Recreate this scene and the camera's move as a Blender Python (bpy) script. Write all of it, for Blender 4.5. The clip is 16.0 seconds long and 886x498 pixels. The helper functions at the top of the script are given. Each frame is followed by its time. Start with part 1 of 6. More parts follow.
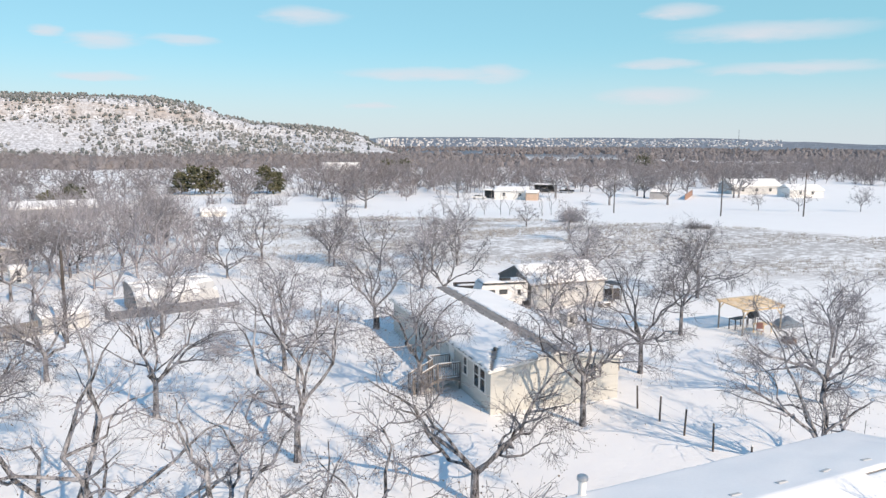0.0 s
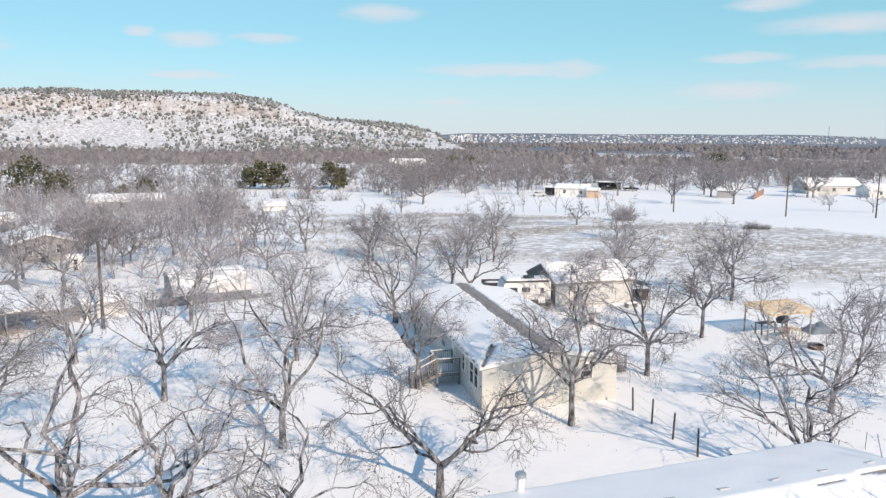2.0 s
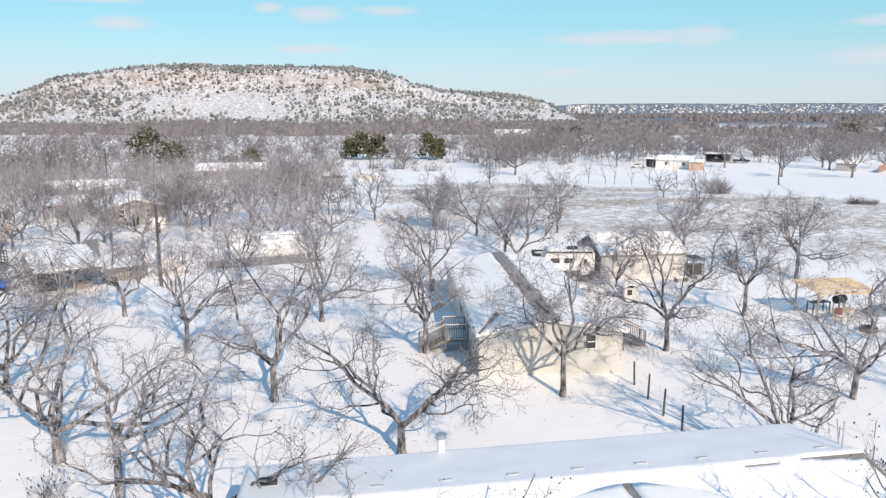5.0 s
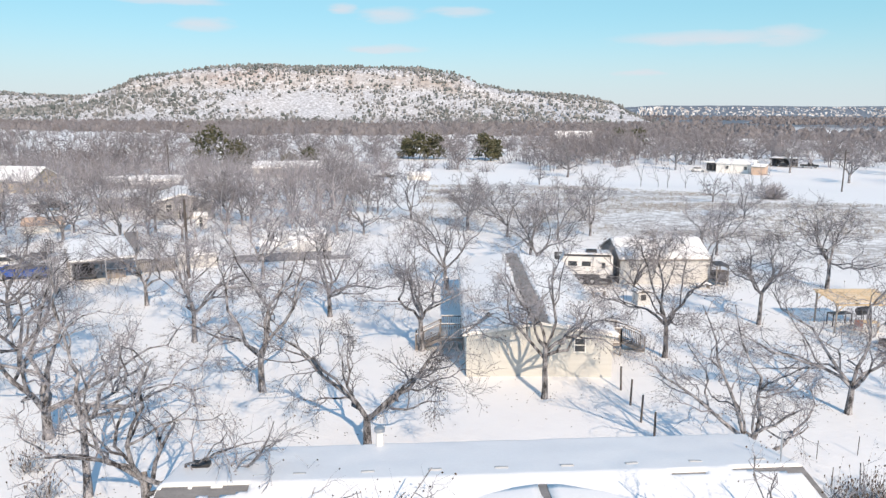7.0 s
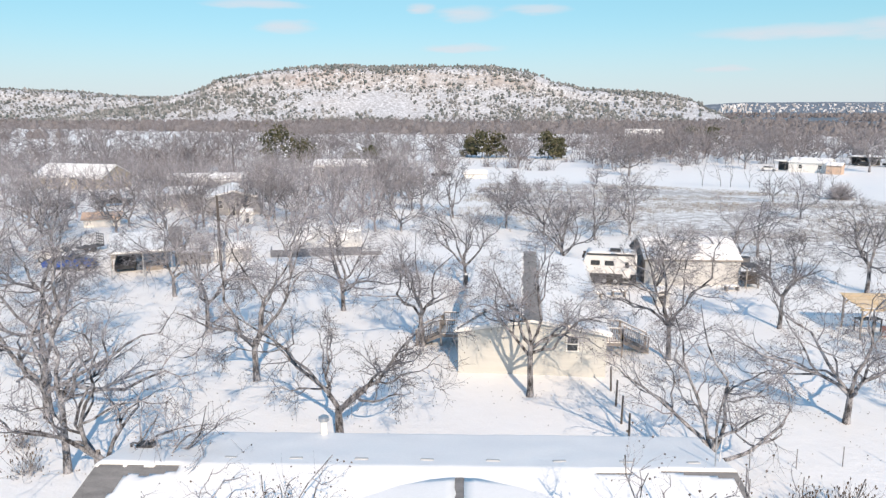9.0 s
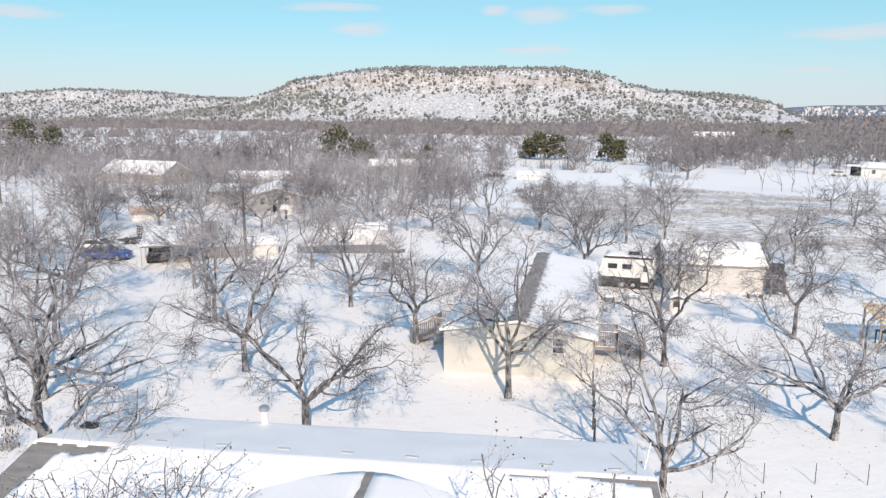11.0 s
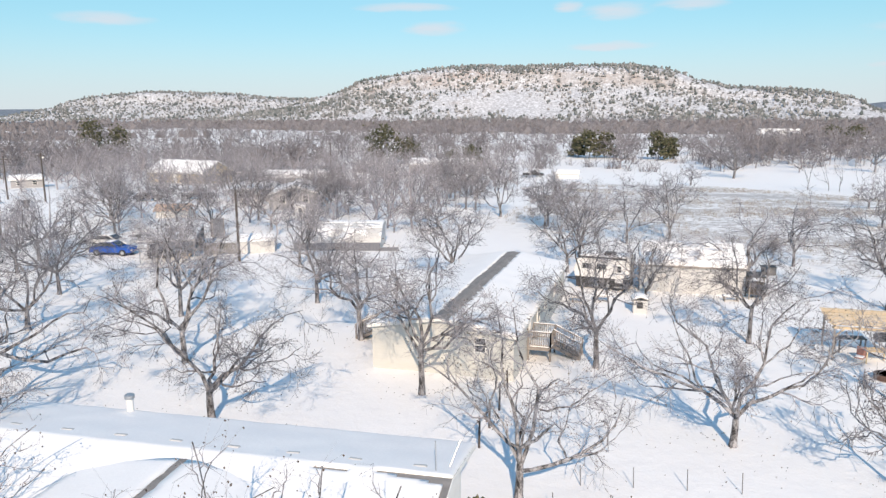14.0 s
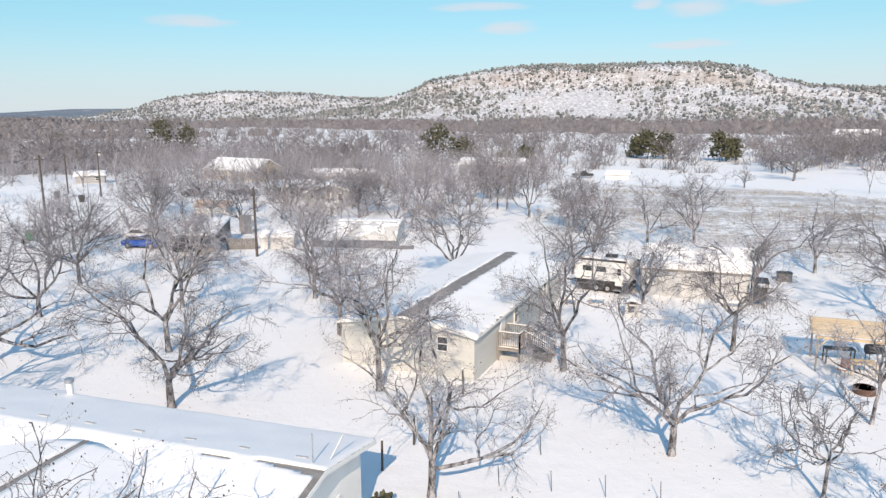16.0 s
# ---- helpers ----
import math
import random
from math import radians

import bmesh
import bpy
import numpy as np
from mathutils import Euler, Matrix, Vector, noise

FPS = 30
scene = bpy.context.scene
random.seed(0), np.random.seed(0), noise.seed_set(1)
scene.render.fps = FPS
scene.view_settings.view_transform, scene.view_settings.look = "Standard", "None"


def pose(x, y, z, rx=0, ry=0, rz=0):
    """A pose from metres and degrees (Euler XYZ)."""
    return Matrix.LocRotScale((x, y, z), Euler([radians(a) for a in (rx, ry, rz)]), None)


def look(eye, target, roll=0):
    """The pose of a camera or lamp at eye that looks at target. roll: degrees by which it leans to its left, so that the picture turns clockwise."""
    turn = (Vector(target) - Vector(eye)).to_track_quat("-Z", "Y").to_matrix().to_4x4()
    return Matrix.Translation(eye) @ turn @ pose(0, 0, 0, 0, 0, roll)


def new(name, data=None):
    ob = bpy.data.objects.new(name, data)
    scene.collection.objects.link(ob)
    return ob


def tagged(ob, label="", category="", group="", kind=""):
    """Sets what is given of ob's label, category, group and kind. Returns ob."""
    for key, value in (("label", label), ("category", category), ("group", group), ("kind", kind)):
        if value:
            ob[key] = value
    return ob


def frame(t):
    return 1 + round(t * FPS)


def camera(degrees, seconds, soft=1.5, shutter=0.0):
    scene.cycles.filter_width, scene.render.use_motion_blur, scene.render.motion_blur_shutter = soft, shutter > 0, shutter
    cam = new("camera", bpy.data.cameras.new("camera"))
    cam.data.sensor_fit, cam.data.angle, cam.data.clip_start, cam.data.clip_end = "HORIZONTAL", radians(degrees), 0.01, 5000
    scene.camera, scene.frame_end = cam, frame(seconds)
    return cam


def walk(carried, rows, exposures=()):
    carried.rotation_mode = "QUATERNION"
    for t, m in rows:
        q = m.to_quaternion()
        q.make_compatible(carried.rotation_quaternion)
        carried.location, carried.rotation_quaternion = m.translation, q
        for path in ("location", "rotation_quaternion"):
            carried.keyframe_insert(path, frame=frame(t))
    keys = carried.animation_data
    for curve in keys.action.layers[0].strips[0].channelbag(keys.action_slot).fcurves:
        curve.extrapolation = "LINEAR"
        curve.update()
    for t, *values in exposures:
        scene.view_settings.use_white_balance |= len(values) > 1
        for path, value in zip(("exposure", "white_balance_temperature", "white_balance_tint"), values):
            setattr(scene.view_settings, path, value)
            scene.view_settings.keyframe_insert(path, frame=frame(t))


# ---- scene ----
cam = camera(62.8, 16.0, 1.4)
PATH = [
    (0, (-15.636, -35.244, 15.036), (-14.96, -33.385, 14.741), 0.2),
    (0.5, (-14.558, -35.736, 15.067), (-13.968, -33.848, 14.771), 0.2),
    (1, (-13.597, -36.205, 15.116), (-13.061, -34.301, 14.818), 0.2),
    (1.5, (-12.574, -36.659, 15.147), (-12.065, -34.748, 14.848), 0.3),
    (2, (-11.645, -37.049, 15.175), (-11.161, -35.133, 14.869), 0.3),
    (2.5, (-10.585, -37.385, 15.175), (-10.13, -35.473, 14.807), 0.3),
    (3, (-9.602, -37.657, 15.209), (-9.174, -35.741, 14.824), 0.2),
    (3.5, (-8.567, -37.907, 15.164), (-8.188, -35.981, 14.778), 0.2),
    (4, (-7.516, -38.134, 15.085), (-7.207, -36.196, 14.701), 0.1),
    (4.5, (-6.387, -38.265, 14.972), (-6.151, -36.317, 14.588), 0.0),
    (5, (-5.356, -38.333, 14.881), (-5.185, -36.377, 14.499), -0.1),
    (5.2, (-4.892, -38.364, 14.861), (-4.747, -36.406, 14.479), -0.1),
    (7.3, (-0.445, -39.036, 14.917), (-0.471, -37.073, 14.536), 0.2),
    (7.5, (0.019, -39.069, 14.953), (-0.017, -37.107, 14.568), 0.1),
    (8, (1.103, -39.084, 14.929), (1.015, -37.123, 14.544), 0.0),
    (8.5, (2.341, -39.042, 14.854), (2.184, -37.085, 14.47), -0.0),
    (9, (3.464, -38.98, 14.802), (3.248, -37.029, 14.418), -0.1),
    (9.2, (3.906, -38.938, 14.786), (3.672, -36.989, 14.402), -0.0),
    (11.3, (8.793, -38.136, 14.59), (8.365, -36.22, 14.209), 0.0),
    (11.5, (9.368, -38.082, 14.595), (8.925, -36.17, 14.213), -0.1),
    (12, (10.508, -37.881, 14.597), (10.031, -35.977, 14.214), -0.1),
    (12.5, (11.743, -37.593, 14.602), (11.229, -35.698, 14.22), -0.2),
    (13, (13.073, -37.304, 14.639), (12.524, -35.42, 14.256), -0.3),
    (13.5, (14.484, -36.925, 14.623), (13.908, -35.049, 14.24), -0.4),
    (14, (15.775, -36.62, 14.621), (15.186, -34.747, 14.238), -0.4),
    (14.5, (17.214, -36.192, 14.608), (16.61, -34.324, 14.226), -0.4),
    (15, (18.578, -35.79, 14.579), (17.924, -33.939, 14.197), -0.5),
    (15.5, (19.97, -35.341, 14.561), (19.256, -33.512, 14.179), -0.5),
    (16, (21.305, -34.936, 14.612), (20.535, -33.13, 14.229), -0.4),
]
walk(cam, [(t, look(e, g, r)) for t, e, g, r in PATH])

# ---------------------------------------------------------------- light
SUN_AZ, SUN_EL = radians(161.0), radians(32.5)     # compass bearing of the sun, clockwise from +y, and its height
SUN_DIR = Vector((math.sin(SUN_AZ) * math.cos(SUN_EL), math.cos(SUN_AZ) * math.cos(SUN_EL), math.sin(SUN_EL)))
sun = new("sun", bpy.data.lights.new("sun", "SUN"))
sun.data.energy, sun.data.angle, sun.data.color = 5.0, radians(0.5), (1.0, 0.795, 0.60)
sun.matrix_world = look(SUN_DIR * 60, (0, 0, 0))
scene.view_settings.exposure = 0.06

world = bpy.data.worlds.new("sky")
scene.world = world
world.use_nodes = True
wn, wl = world.node_tree.nodes, world.node_tree.links
wn.clear()
sky = wn.new("ShaderNodeTexSky")
sky.sky_type, sky.sun_disc = "NISHITA", False
sky.sun_elevation, sky.sun_rotation = SUN_EL, SUN_AZ
sky.altitude, sky.air_density, sky.dust_density, sky.ozone_density = 300, 0.9, 0.0, 3.0
back = wn.new("ShaderNodeBackground")
back.inputs["Strength"].default_value = 0.121
wout = wn.new("ShaderNodeOutputWorld")
tone = wn.new("ShaderNodeMix")
tone.data_type = "RGBA"          # a thin bright veil of ice haze over the clear sky
tone.inputs["Factor"].default_value = 0.6
wl.new(sky.outputs[0], tone.inputs["A"])


def sky_math(op, a, b=None):
    n = wn.new("ShaderNodeMath")
    n.operation = op
    for i, v in enumerate((a, b)):
        if isinstance(v, (int, float)):
            n.inputs[i].default_value = v
        elif v is not None:
            wl.new(v, n.inputs[i])
    return n.outputs[0]


def clouds():
    """Small fair-weather streaks low in the sky: bearing, height, half length and half depth in radians."""
    puffs = ((0.168, 0.160, 0.043, 0.011), (-0.077, 0.120, 0.035, 0.009), (0.013, 0.125, 0.039, 0.006), (0.418, 0.089, 0.035, 0.011), (0.333, 0.088, 0.101, 0.008),
             (0.624, 0.059, 0.058, 0.010), (0.758, 0.133, 0.101, 0.011), (0.655, 0.162, 0.039, 0.009), (0.790, 0.089, 0.093, 0.007), (-0.137, 0.127, 0.019, 0.006),
             (0.632, 0.098, 0.047, 0.006), (-0.314, 0.102, 0.031, 0.008), (-0.346, 0.129, 0.055, 0.005), (-0.724, 0.108, 0.047, 0.007), (-0.084, 0.076, 0.047, 0.005), (0.253, 0.046, 0.03, 0.004))
    co, sep = wn.new("ShaderNodeTexCoord"), wn.new("ShaderNodeSeparateXYZ")
    wl.new(co.outputs["Generated"], sep.inputs[0])
    mp = wn.new("ShaderNodeMapping")
    mp.inputs["Scale"].default_value = (9, 9, 45)
    wl.new(co.outputs["Generated"], mp.inputs["Vector"])
    n1 = wn.new("ShaderNodeTexNoise")
    n1.inputs["Scale"].default_value, n1.inputs["Detail"].default_value, n1.inputs["Roughness"].default_value = 2.2, 5, 0.6
    wl.new(mp.outputs[0], n1.inputs["Vector"])
    wob = sky_math("SUBTRACT", n1.outputs[0], 0.5)
    az = sky_math("ADD", sky_math("ARCTAN2", sep.outputs[0], sep.outputs[1]), sky_math("MULTIPLY", wob, 0.05))
    el = sky_math("ADD", sky_math("ARCSINE", sep.outputs[2]), sky_math("MULTIPLY", wob, 0.012))
    total = None
    for a, e, w, h in puffs:
        u = sky_math("DIVIDE", sky_math("SUBTRACT", az, a), w * 1.25)
        v = sky_math("DIVIDE", sky_math("SUBTRACT", el, e), h * 1.25)
        q = sky_math("SUBTRACT", 1.0, sky_math("ADD", sky_math("MULTIPLY", u, u), sky_math("MULTIPLY", v, v)))
        total = q if total is None else sky_math("MAXIMUM", total, q)
    mr = wn.new("ShaderNodeMapRange")
    mr.interpolation_type = "SMOOTHSTEP"
    mr.inputs["From Min"].default_value, mr.inputs["From Max"].default_value, mr.inputs["To Max"].default_value = -0.3, 1.25, 0.75
    wl.new(total, mr.inputs["Value"])
    return sky_math("MULTIPLY", mr.outputs[0], sky_math("ADD", 0.45, n1.outputs[0]))


# haze whitens the lowest few degrees and thins out upwards
up = wn.new("ShaderNodeSeparateXYZ")
where = wn.new("ShaderNodeTexCoord")
wl.new(where.outputs["Generated"], up.inputs[0])
thin = wn.new("ShaderNodeMapRange")
thin.interpolation_type = "SMOOTHSTEP"
for key, val in (("From Min", 0.1), ("From Max", 0.8), ("To Min", 0.62), ("To Max", 0.5)):
    thin.inputs[key].default_value = val
wl.new(up.outputs[2], thin.inputs["Value"])
wl.new(thin.outputs[0], tone.inputs["Factor"])
# turquoise low down, a deeper blue overhead
hue = wn.new("ShaderNodeMix")
hue.data_type = "RGBA"
hue.inputs["A"].default_value, hue.inputs["B"].default_value = (2.6, 5.85, 6.6, 1), (2.3, 4.7, 7.6, 1)
rise = wn.new("ShaderNodeMapRange")
rise.interpolation_type = "SMOOTHSTEP"
rise.inputs["From Min"].default_value, rise.inputs["From Max"].default_value = 0.18, 0.5
wl.new(up.outputs[2], rise.inputs["Value"])
wl.new(rise.outputs[0], hue.inputs["Factor"])
wl.new(hue.outputs["Result"], tone.inputs["B"])
low = wn.new("ShaderNodeMapRange")
low.interpolation_type = "SMOOTHERSTEP"
for key, val in (("From Min", -0.03), ("From Max", 0.14), ("To Min", 0.85), ("To Max", 0.0)):
    low.inputs[key].default_value = val
wl.new(up.outputs[2], low.inputs["Value"])
haze = wn.new("ShaderNodeMix")
haze.data_type = "RGBA"
haze.inputs["B"].default_value = (5.4, 5.75, 6.2, 1)
wl.new(low.outputs[0], haze.inputs["Factor"])
wl.new(tone.outputs["Result"], haze.inputs["A"])
veil = wn.new("ShaderNodeMix")
veil.data_type = "RGBA"
veil.inputs["B"].default_value = (6.0, 6.05, 6.5, 1)
wl.new(clouds(), veil.inputs["Factor"])
wl.new(haze.outputs["Result"], veil.inputs["A"])
wl.new(veil.outputs["Result"], back.inputs["Color"])
wl.new(back.outputs[0], wout.inputs["Surface"])


# ---------------------------------------------------------------- materials
def node_mat(name, rough=0.8, metal=0.0):
    m = bpy.data.materials.new(name)
    m.use_nodes = True
    nt = m.node_tree
    b = nt.nodes["Principled BSDF"]
    b.inputs["Roughness"].default_value, b.inputs["Metallic"].default_value = rough, metal
    return m, nt, b


def surface(name, a, b, scale=3.0, fine=30.0, rough=0.8, bump=0.2, metal=0.0, stretch=(1, 1, 1), dist=0.02, spread=0.0, lo=0.32, hi=0.68):
    """Two tones mixed by coarse and fine noise in object space, with a fine bump."""
    m, nt, p = node_mat(name, rough, metal)
    N, K = nt.nodes, nt.links
    co = N.new("ShaderNodeTexCoord")
    mp = N.new("ShaderNodeMapping")
    mp.inputs["Scale"].default_value = stretch
    K.new(co.outputs["Object"], mp.inputs["Vector"])
    n1, n2 = N.new("ShaderNodeTexNoise"), N.new("ShaderNodeTexNoise")
    n1.inputs["Scale"].default_value, n2.inputs["Scale"].default_value = scale, fine
    n1.inputs["Detail"].default_value = n2.inputs["Detail"].default_value = 4
    K.new(mp.outputs[0], n1.inputs["Vector"])
    K.new(mp.outputs[0], n2.inputs["Vector"])
    mix = N.new("ShaderNodeMix")
    mix.data_type = "FLOAT"
    mix.inputs["Factor"].default_value = 0.4
    K.new(n1.outputs[0], mix.inputs["A"])
    K.new(n2.outputs[0], mix.inputs["B"])
    ramp = N.new("ShaderNodeValToRGB")
    ramp.color_ramp.elements[0].position, ramp.color_ramp.elements[1].position = lo, hi
    ramp.color_ramp.elements[0].color, ramp.color_ramp.elements[1].color = (*a, 1), (*b, 1)
    K.new(mix.outputs["Result"], ramp.inputs["Fac"])
    col = ramp.outputs["Color"]
    if spread:
        info = N.new("ShaderNodeObjectInfo")
        hsv = N.new("ShaderNodeHueSaturation")
        mr = N.new("ShaderNodeMapRange")
        mr.inputs["To Min"].default_value, mr.inputs["To Max"].default_value = 1 - spread, 1 + spread
        K.new(info.outputs["Random"], mr.inputs["Value"])
        K.new(mr.outputs[0], hsv.inputs["Value"])
        K.new(col, hsv.inputs["Color"])
        col = hsv.outputs["Color"]
    K.new(col, p.inputs["Base Color"])
    if bump:
        bp = N.new("ShaderNodeBump")
        bp.inputs["Strength"].default_value, bp.inputs["Distance"].default_value = bump, dist
        K.new(mix.outputs["Result"], bp.inputs["Height"])
        K.new(bp.outputs[0], p.inputs["Normal"])
    return m


def island_surface(name, cols, rough=0.9, bump=0.0):
    """A tone of its own for every separate piece of a joined mesh."""
    m, nt, p = node_mat(name, rough)
    N, K = nt.nodes, nt.links
    g = N.new("ShaderNodeNewGeometry")
    ramp = N.new("ShaderNodeValToRGB")
    while len(ramp.color_ramp.elements) < len(cols):
        ramp.color_ramp.elements.new(0.5)
    for i, c in enumerate(cols):
        ramp.color_ramp.elements[i].position, ramp.color_ramp.elements[i].color = i / (len(cols) - 1), (*c, 1)
    K.new(g.outputs["Random Per Island"], ramp.inputs["Fac"])
    K.new(ramp.outputs[0], p.inputs["Base Color"])
    return m


M_snow = surface("snow", (0.80, 0.80, 0.81), (0.86, 0.86, 0.86), 0.6, 9.0, 0.55, 0.35, dist=0.05)
M_bark = surface("bark", (0.02, 0.019, 0.021), (0.355, 0.352, 0.372), 4.5, 30.0, 0.95, 0.8, stretch=(1, 1, 0.4), spread=0.25, lo=0.42, hi=0.60)
M_twig = surface("twig_bark", (0.06, 0.058, 0.067), (0.39, 0.383, 0.416), 1.5, 14.0, 0.95, 0.0, spread=0.3)
M_husk = island_surface("dry_husks", [(0.03, 0.024, 0.02), (0.08, 0.055, 0.035), (0.13, 0.09, 0.05)])
# haze is mixed into the far woods: paler twigs with a lilac cast
M_woods = island_surface("hazed_far_twigs", [(0.177, 0.168, 0.182), (0.285, 0.274, 0.296), (0.435, 0.42, 0.452), (0.226, 0.216, 0.234)])
M_belt = island_surface("hazed_wood_twigs", [(0.126, 0.117, 0.124), (0.21, 0.198, 0.211), (0.316, 0.303, 0.326), (0.16, 0.15, 0.161)])
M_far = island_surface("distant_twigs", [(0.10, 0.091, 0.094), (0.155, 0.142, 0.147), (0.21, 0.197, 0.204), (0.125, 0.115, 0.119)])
M_ever = island_surface("juniper_leaves", [(0.03, 0.038, 0.022), (0.06, 0.066, 0.034), (0.11, 0.106, 0.058), (0.042, 0.05, 0.028), (0.17, 0.15, 0.105)])
# leaf tones greyed and blued, with the haze of distance painted in
M_shrub_hazed = island_surface("hill_shrubs", [(0.075, 0.095, 0.095), (0.15, 0.16, 0.16), (0.25, 0.25, 0.255), (0.09, 0.115, 0.112), (0.36, 0.355, 0.36), (0.12, 0.14, 0.138)])
M_yellow = surface("yellow_siding", (0.475, 0.478, 0.455), (0.54, 0.543, 0.52), 0.8, 12.0, 0.6, 0.15, stretch=(0.4, 0.4, 9))
M_cream = surface("cream_metal_siding", (0.48, 0.48, 0.475), (0.56, 0.56, 0.555), 0.8, 10.0, 0.5, 0.2, stretch=(8, 8, 0.4))
M_white = surface("white_paint", (0.70, 0.69, 0.66), (0.80, 0.79, 0.77), 1.5, 25.0, 0.55, 0.1)
M_beige = surface("beige_siding", (0.42, 0.36, 0.26), (0.52, 0.45, 0.34), 0.8, 10.0, 0.6, 0.2, stretch=(0.4, 0.4, 8))
M_endboard = surface("end_boarding", (0.13, 0.125, 0.12), (0.22, 0.21, 0.205), 1.2, 16.0, 0.8, 0.3, stretch=(7, 7, 0.4))
# shade on the outbuilding's end wall, given as a grey base colour
M_endshade = surface("shaded_end_sheet", (0.17, 0.168, 0.17), (0.25, 0.246, 0.245), 1.0, 12.0, 0.6, 0.2, stretch=(6, 6, 0.4))
M_slate = surface("slate_blue_metal", (0.10, 0.108, 0.13), (0.17, 0.18, 0.205), 1.0, 12.0, 0.5, 0.2, stretch=(6, 6, 0.4))
M_grey = surface("grey_siding", (0.27, 0.27, 0.28), (0.38, 0.38, 0.39), 1.0, 14.0, 0.7, 0.2, stretch=(0.5, 0.5, 7))
M_brown = surface("brown_siding", (0.19, 0.15, 0.125), (0.29, 0.24, 0.205), 1.0, 14.0, 0.75, 0.2, stretch=(0.5, 0.5, 7))
M_shingle = surface("asphalt_shingles", (0.15, 0.148, 0.148), (0.27, 0.262, 0.26), 1.4, 16.0, 0.95, 0.5, stretch=(1, 3, 1))
M_lumber = surface("new_lumber", (0.54, 0.41, 0.25), (0.70, 0.56, 0.38), 1.2, 14.0, 0.7, 0.3, stretch=(0.3, 4, 4), spread=0.14)
M_oldwood = surface("weathered_wood", (0.20, 0.18, 0.16), (0.36, 0.33, 0.30), 2.0, 22.0, 0.85, 0.4, stretch=(2, 2, 0.4), spread=0.12)
M_deckwood = surface("deck_wood", (0.16, 0.145, 0.135), (0.29, 0.265, 0.25), 2.0, 22.0, 0.85, 0.4, spread=0.12)
M_pole = surface("creosoted_pole", (0.05, 0.043, 0.04), (0.11, 0.097, 0.09), 2.0, 20.0, 0.9, 0.4, stretch=(1, 1, 0.15))
M_vent = surface("painted_vent", (0.46, 0.46, 0.46), (0.56, 0.56, 0.55), 3.0, 20.0, 0.6, 0.1)
M_fence = surface("stained_fence", (0.26, 0.15, 0.11), (0.38, 0.24, 0.18), 2.0, 20.0, 0.85, 0.3, spread=0.15)
M_dark = surface("black_metal", (0.02, 0.02, 0.022), (0.05, 0.05, 0.052), 3.0, 30.0, 0.5, 0.1)
M_steel = surface("galvanised_steel", (0.40, 0.41, 0.42), (0.58, 0.59, 0.60), 3.0, 30.0, 0.4, 0.1, metal=0.8)
M_rust = surface("rusty_iron", (0.07, 0.042, 0.034), (0.14, 0.085, 0.065), 3.0, 30.0, 0.85, 0.3)
M_red = surface("red_cloth", (0.30, 0.14, 0.11), (0.40, 0.20, 0.16), 3.0, 30.0, 0.8, 0.1)
M_tyre = surface("tyre_rubber", (0.012, 0.012, 0.012), (0.03, 0.03, 0.03), 6.0, 40.0, 0.85, 0.2)
M_bluepaint = surface("blue_car_paint", (0.015, 0.06, 0.30), (0.02, 0.09, 0.40), 1.0, 20.0, 0.25, 0.0)
M_darkpaint = surface("dark_car_paint", (0.02, 0.022, 0.026), (0.045, 0.047, 0.052), 1.0, 20.0, 0.25, 0.0)
M_whitepaint = surface("white_car_paint", (0.62, 0.62, 0.62), (0.75, 0.75, 0.75), 1.0, 20.0, 0.3, 0.0)
M_greenplastic = surface("green_plastic", (0.02, 0.20, 0.08), (0.03, 0.30, 0.12), 1.0, 20.0, 0.5, 0.0)
M_tan = surface("tan_metal", (0.50, 0.36, 0.27), (0.62, 0.47, 0.37), 1.0, 12.0, 0.6, 0.2, stretch=(6, 6, 0.4))
M_tarp = surface("blue_grey_tarp", (0.10, 0.14, 0.18), (0.17, 0.21, 0.26), 1.0, 10.0, 0.6, 0.3)
M_glass, _nt, _p = node_mat("window_glass", 0.05)
_p.inputs["Base Color"].default_value = (0.03, 0.035, 0.04, 1)
_p.inputs["Specular IOR Level"].default_value = 0.8


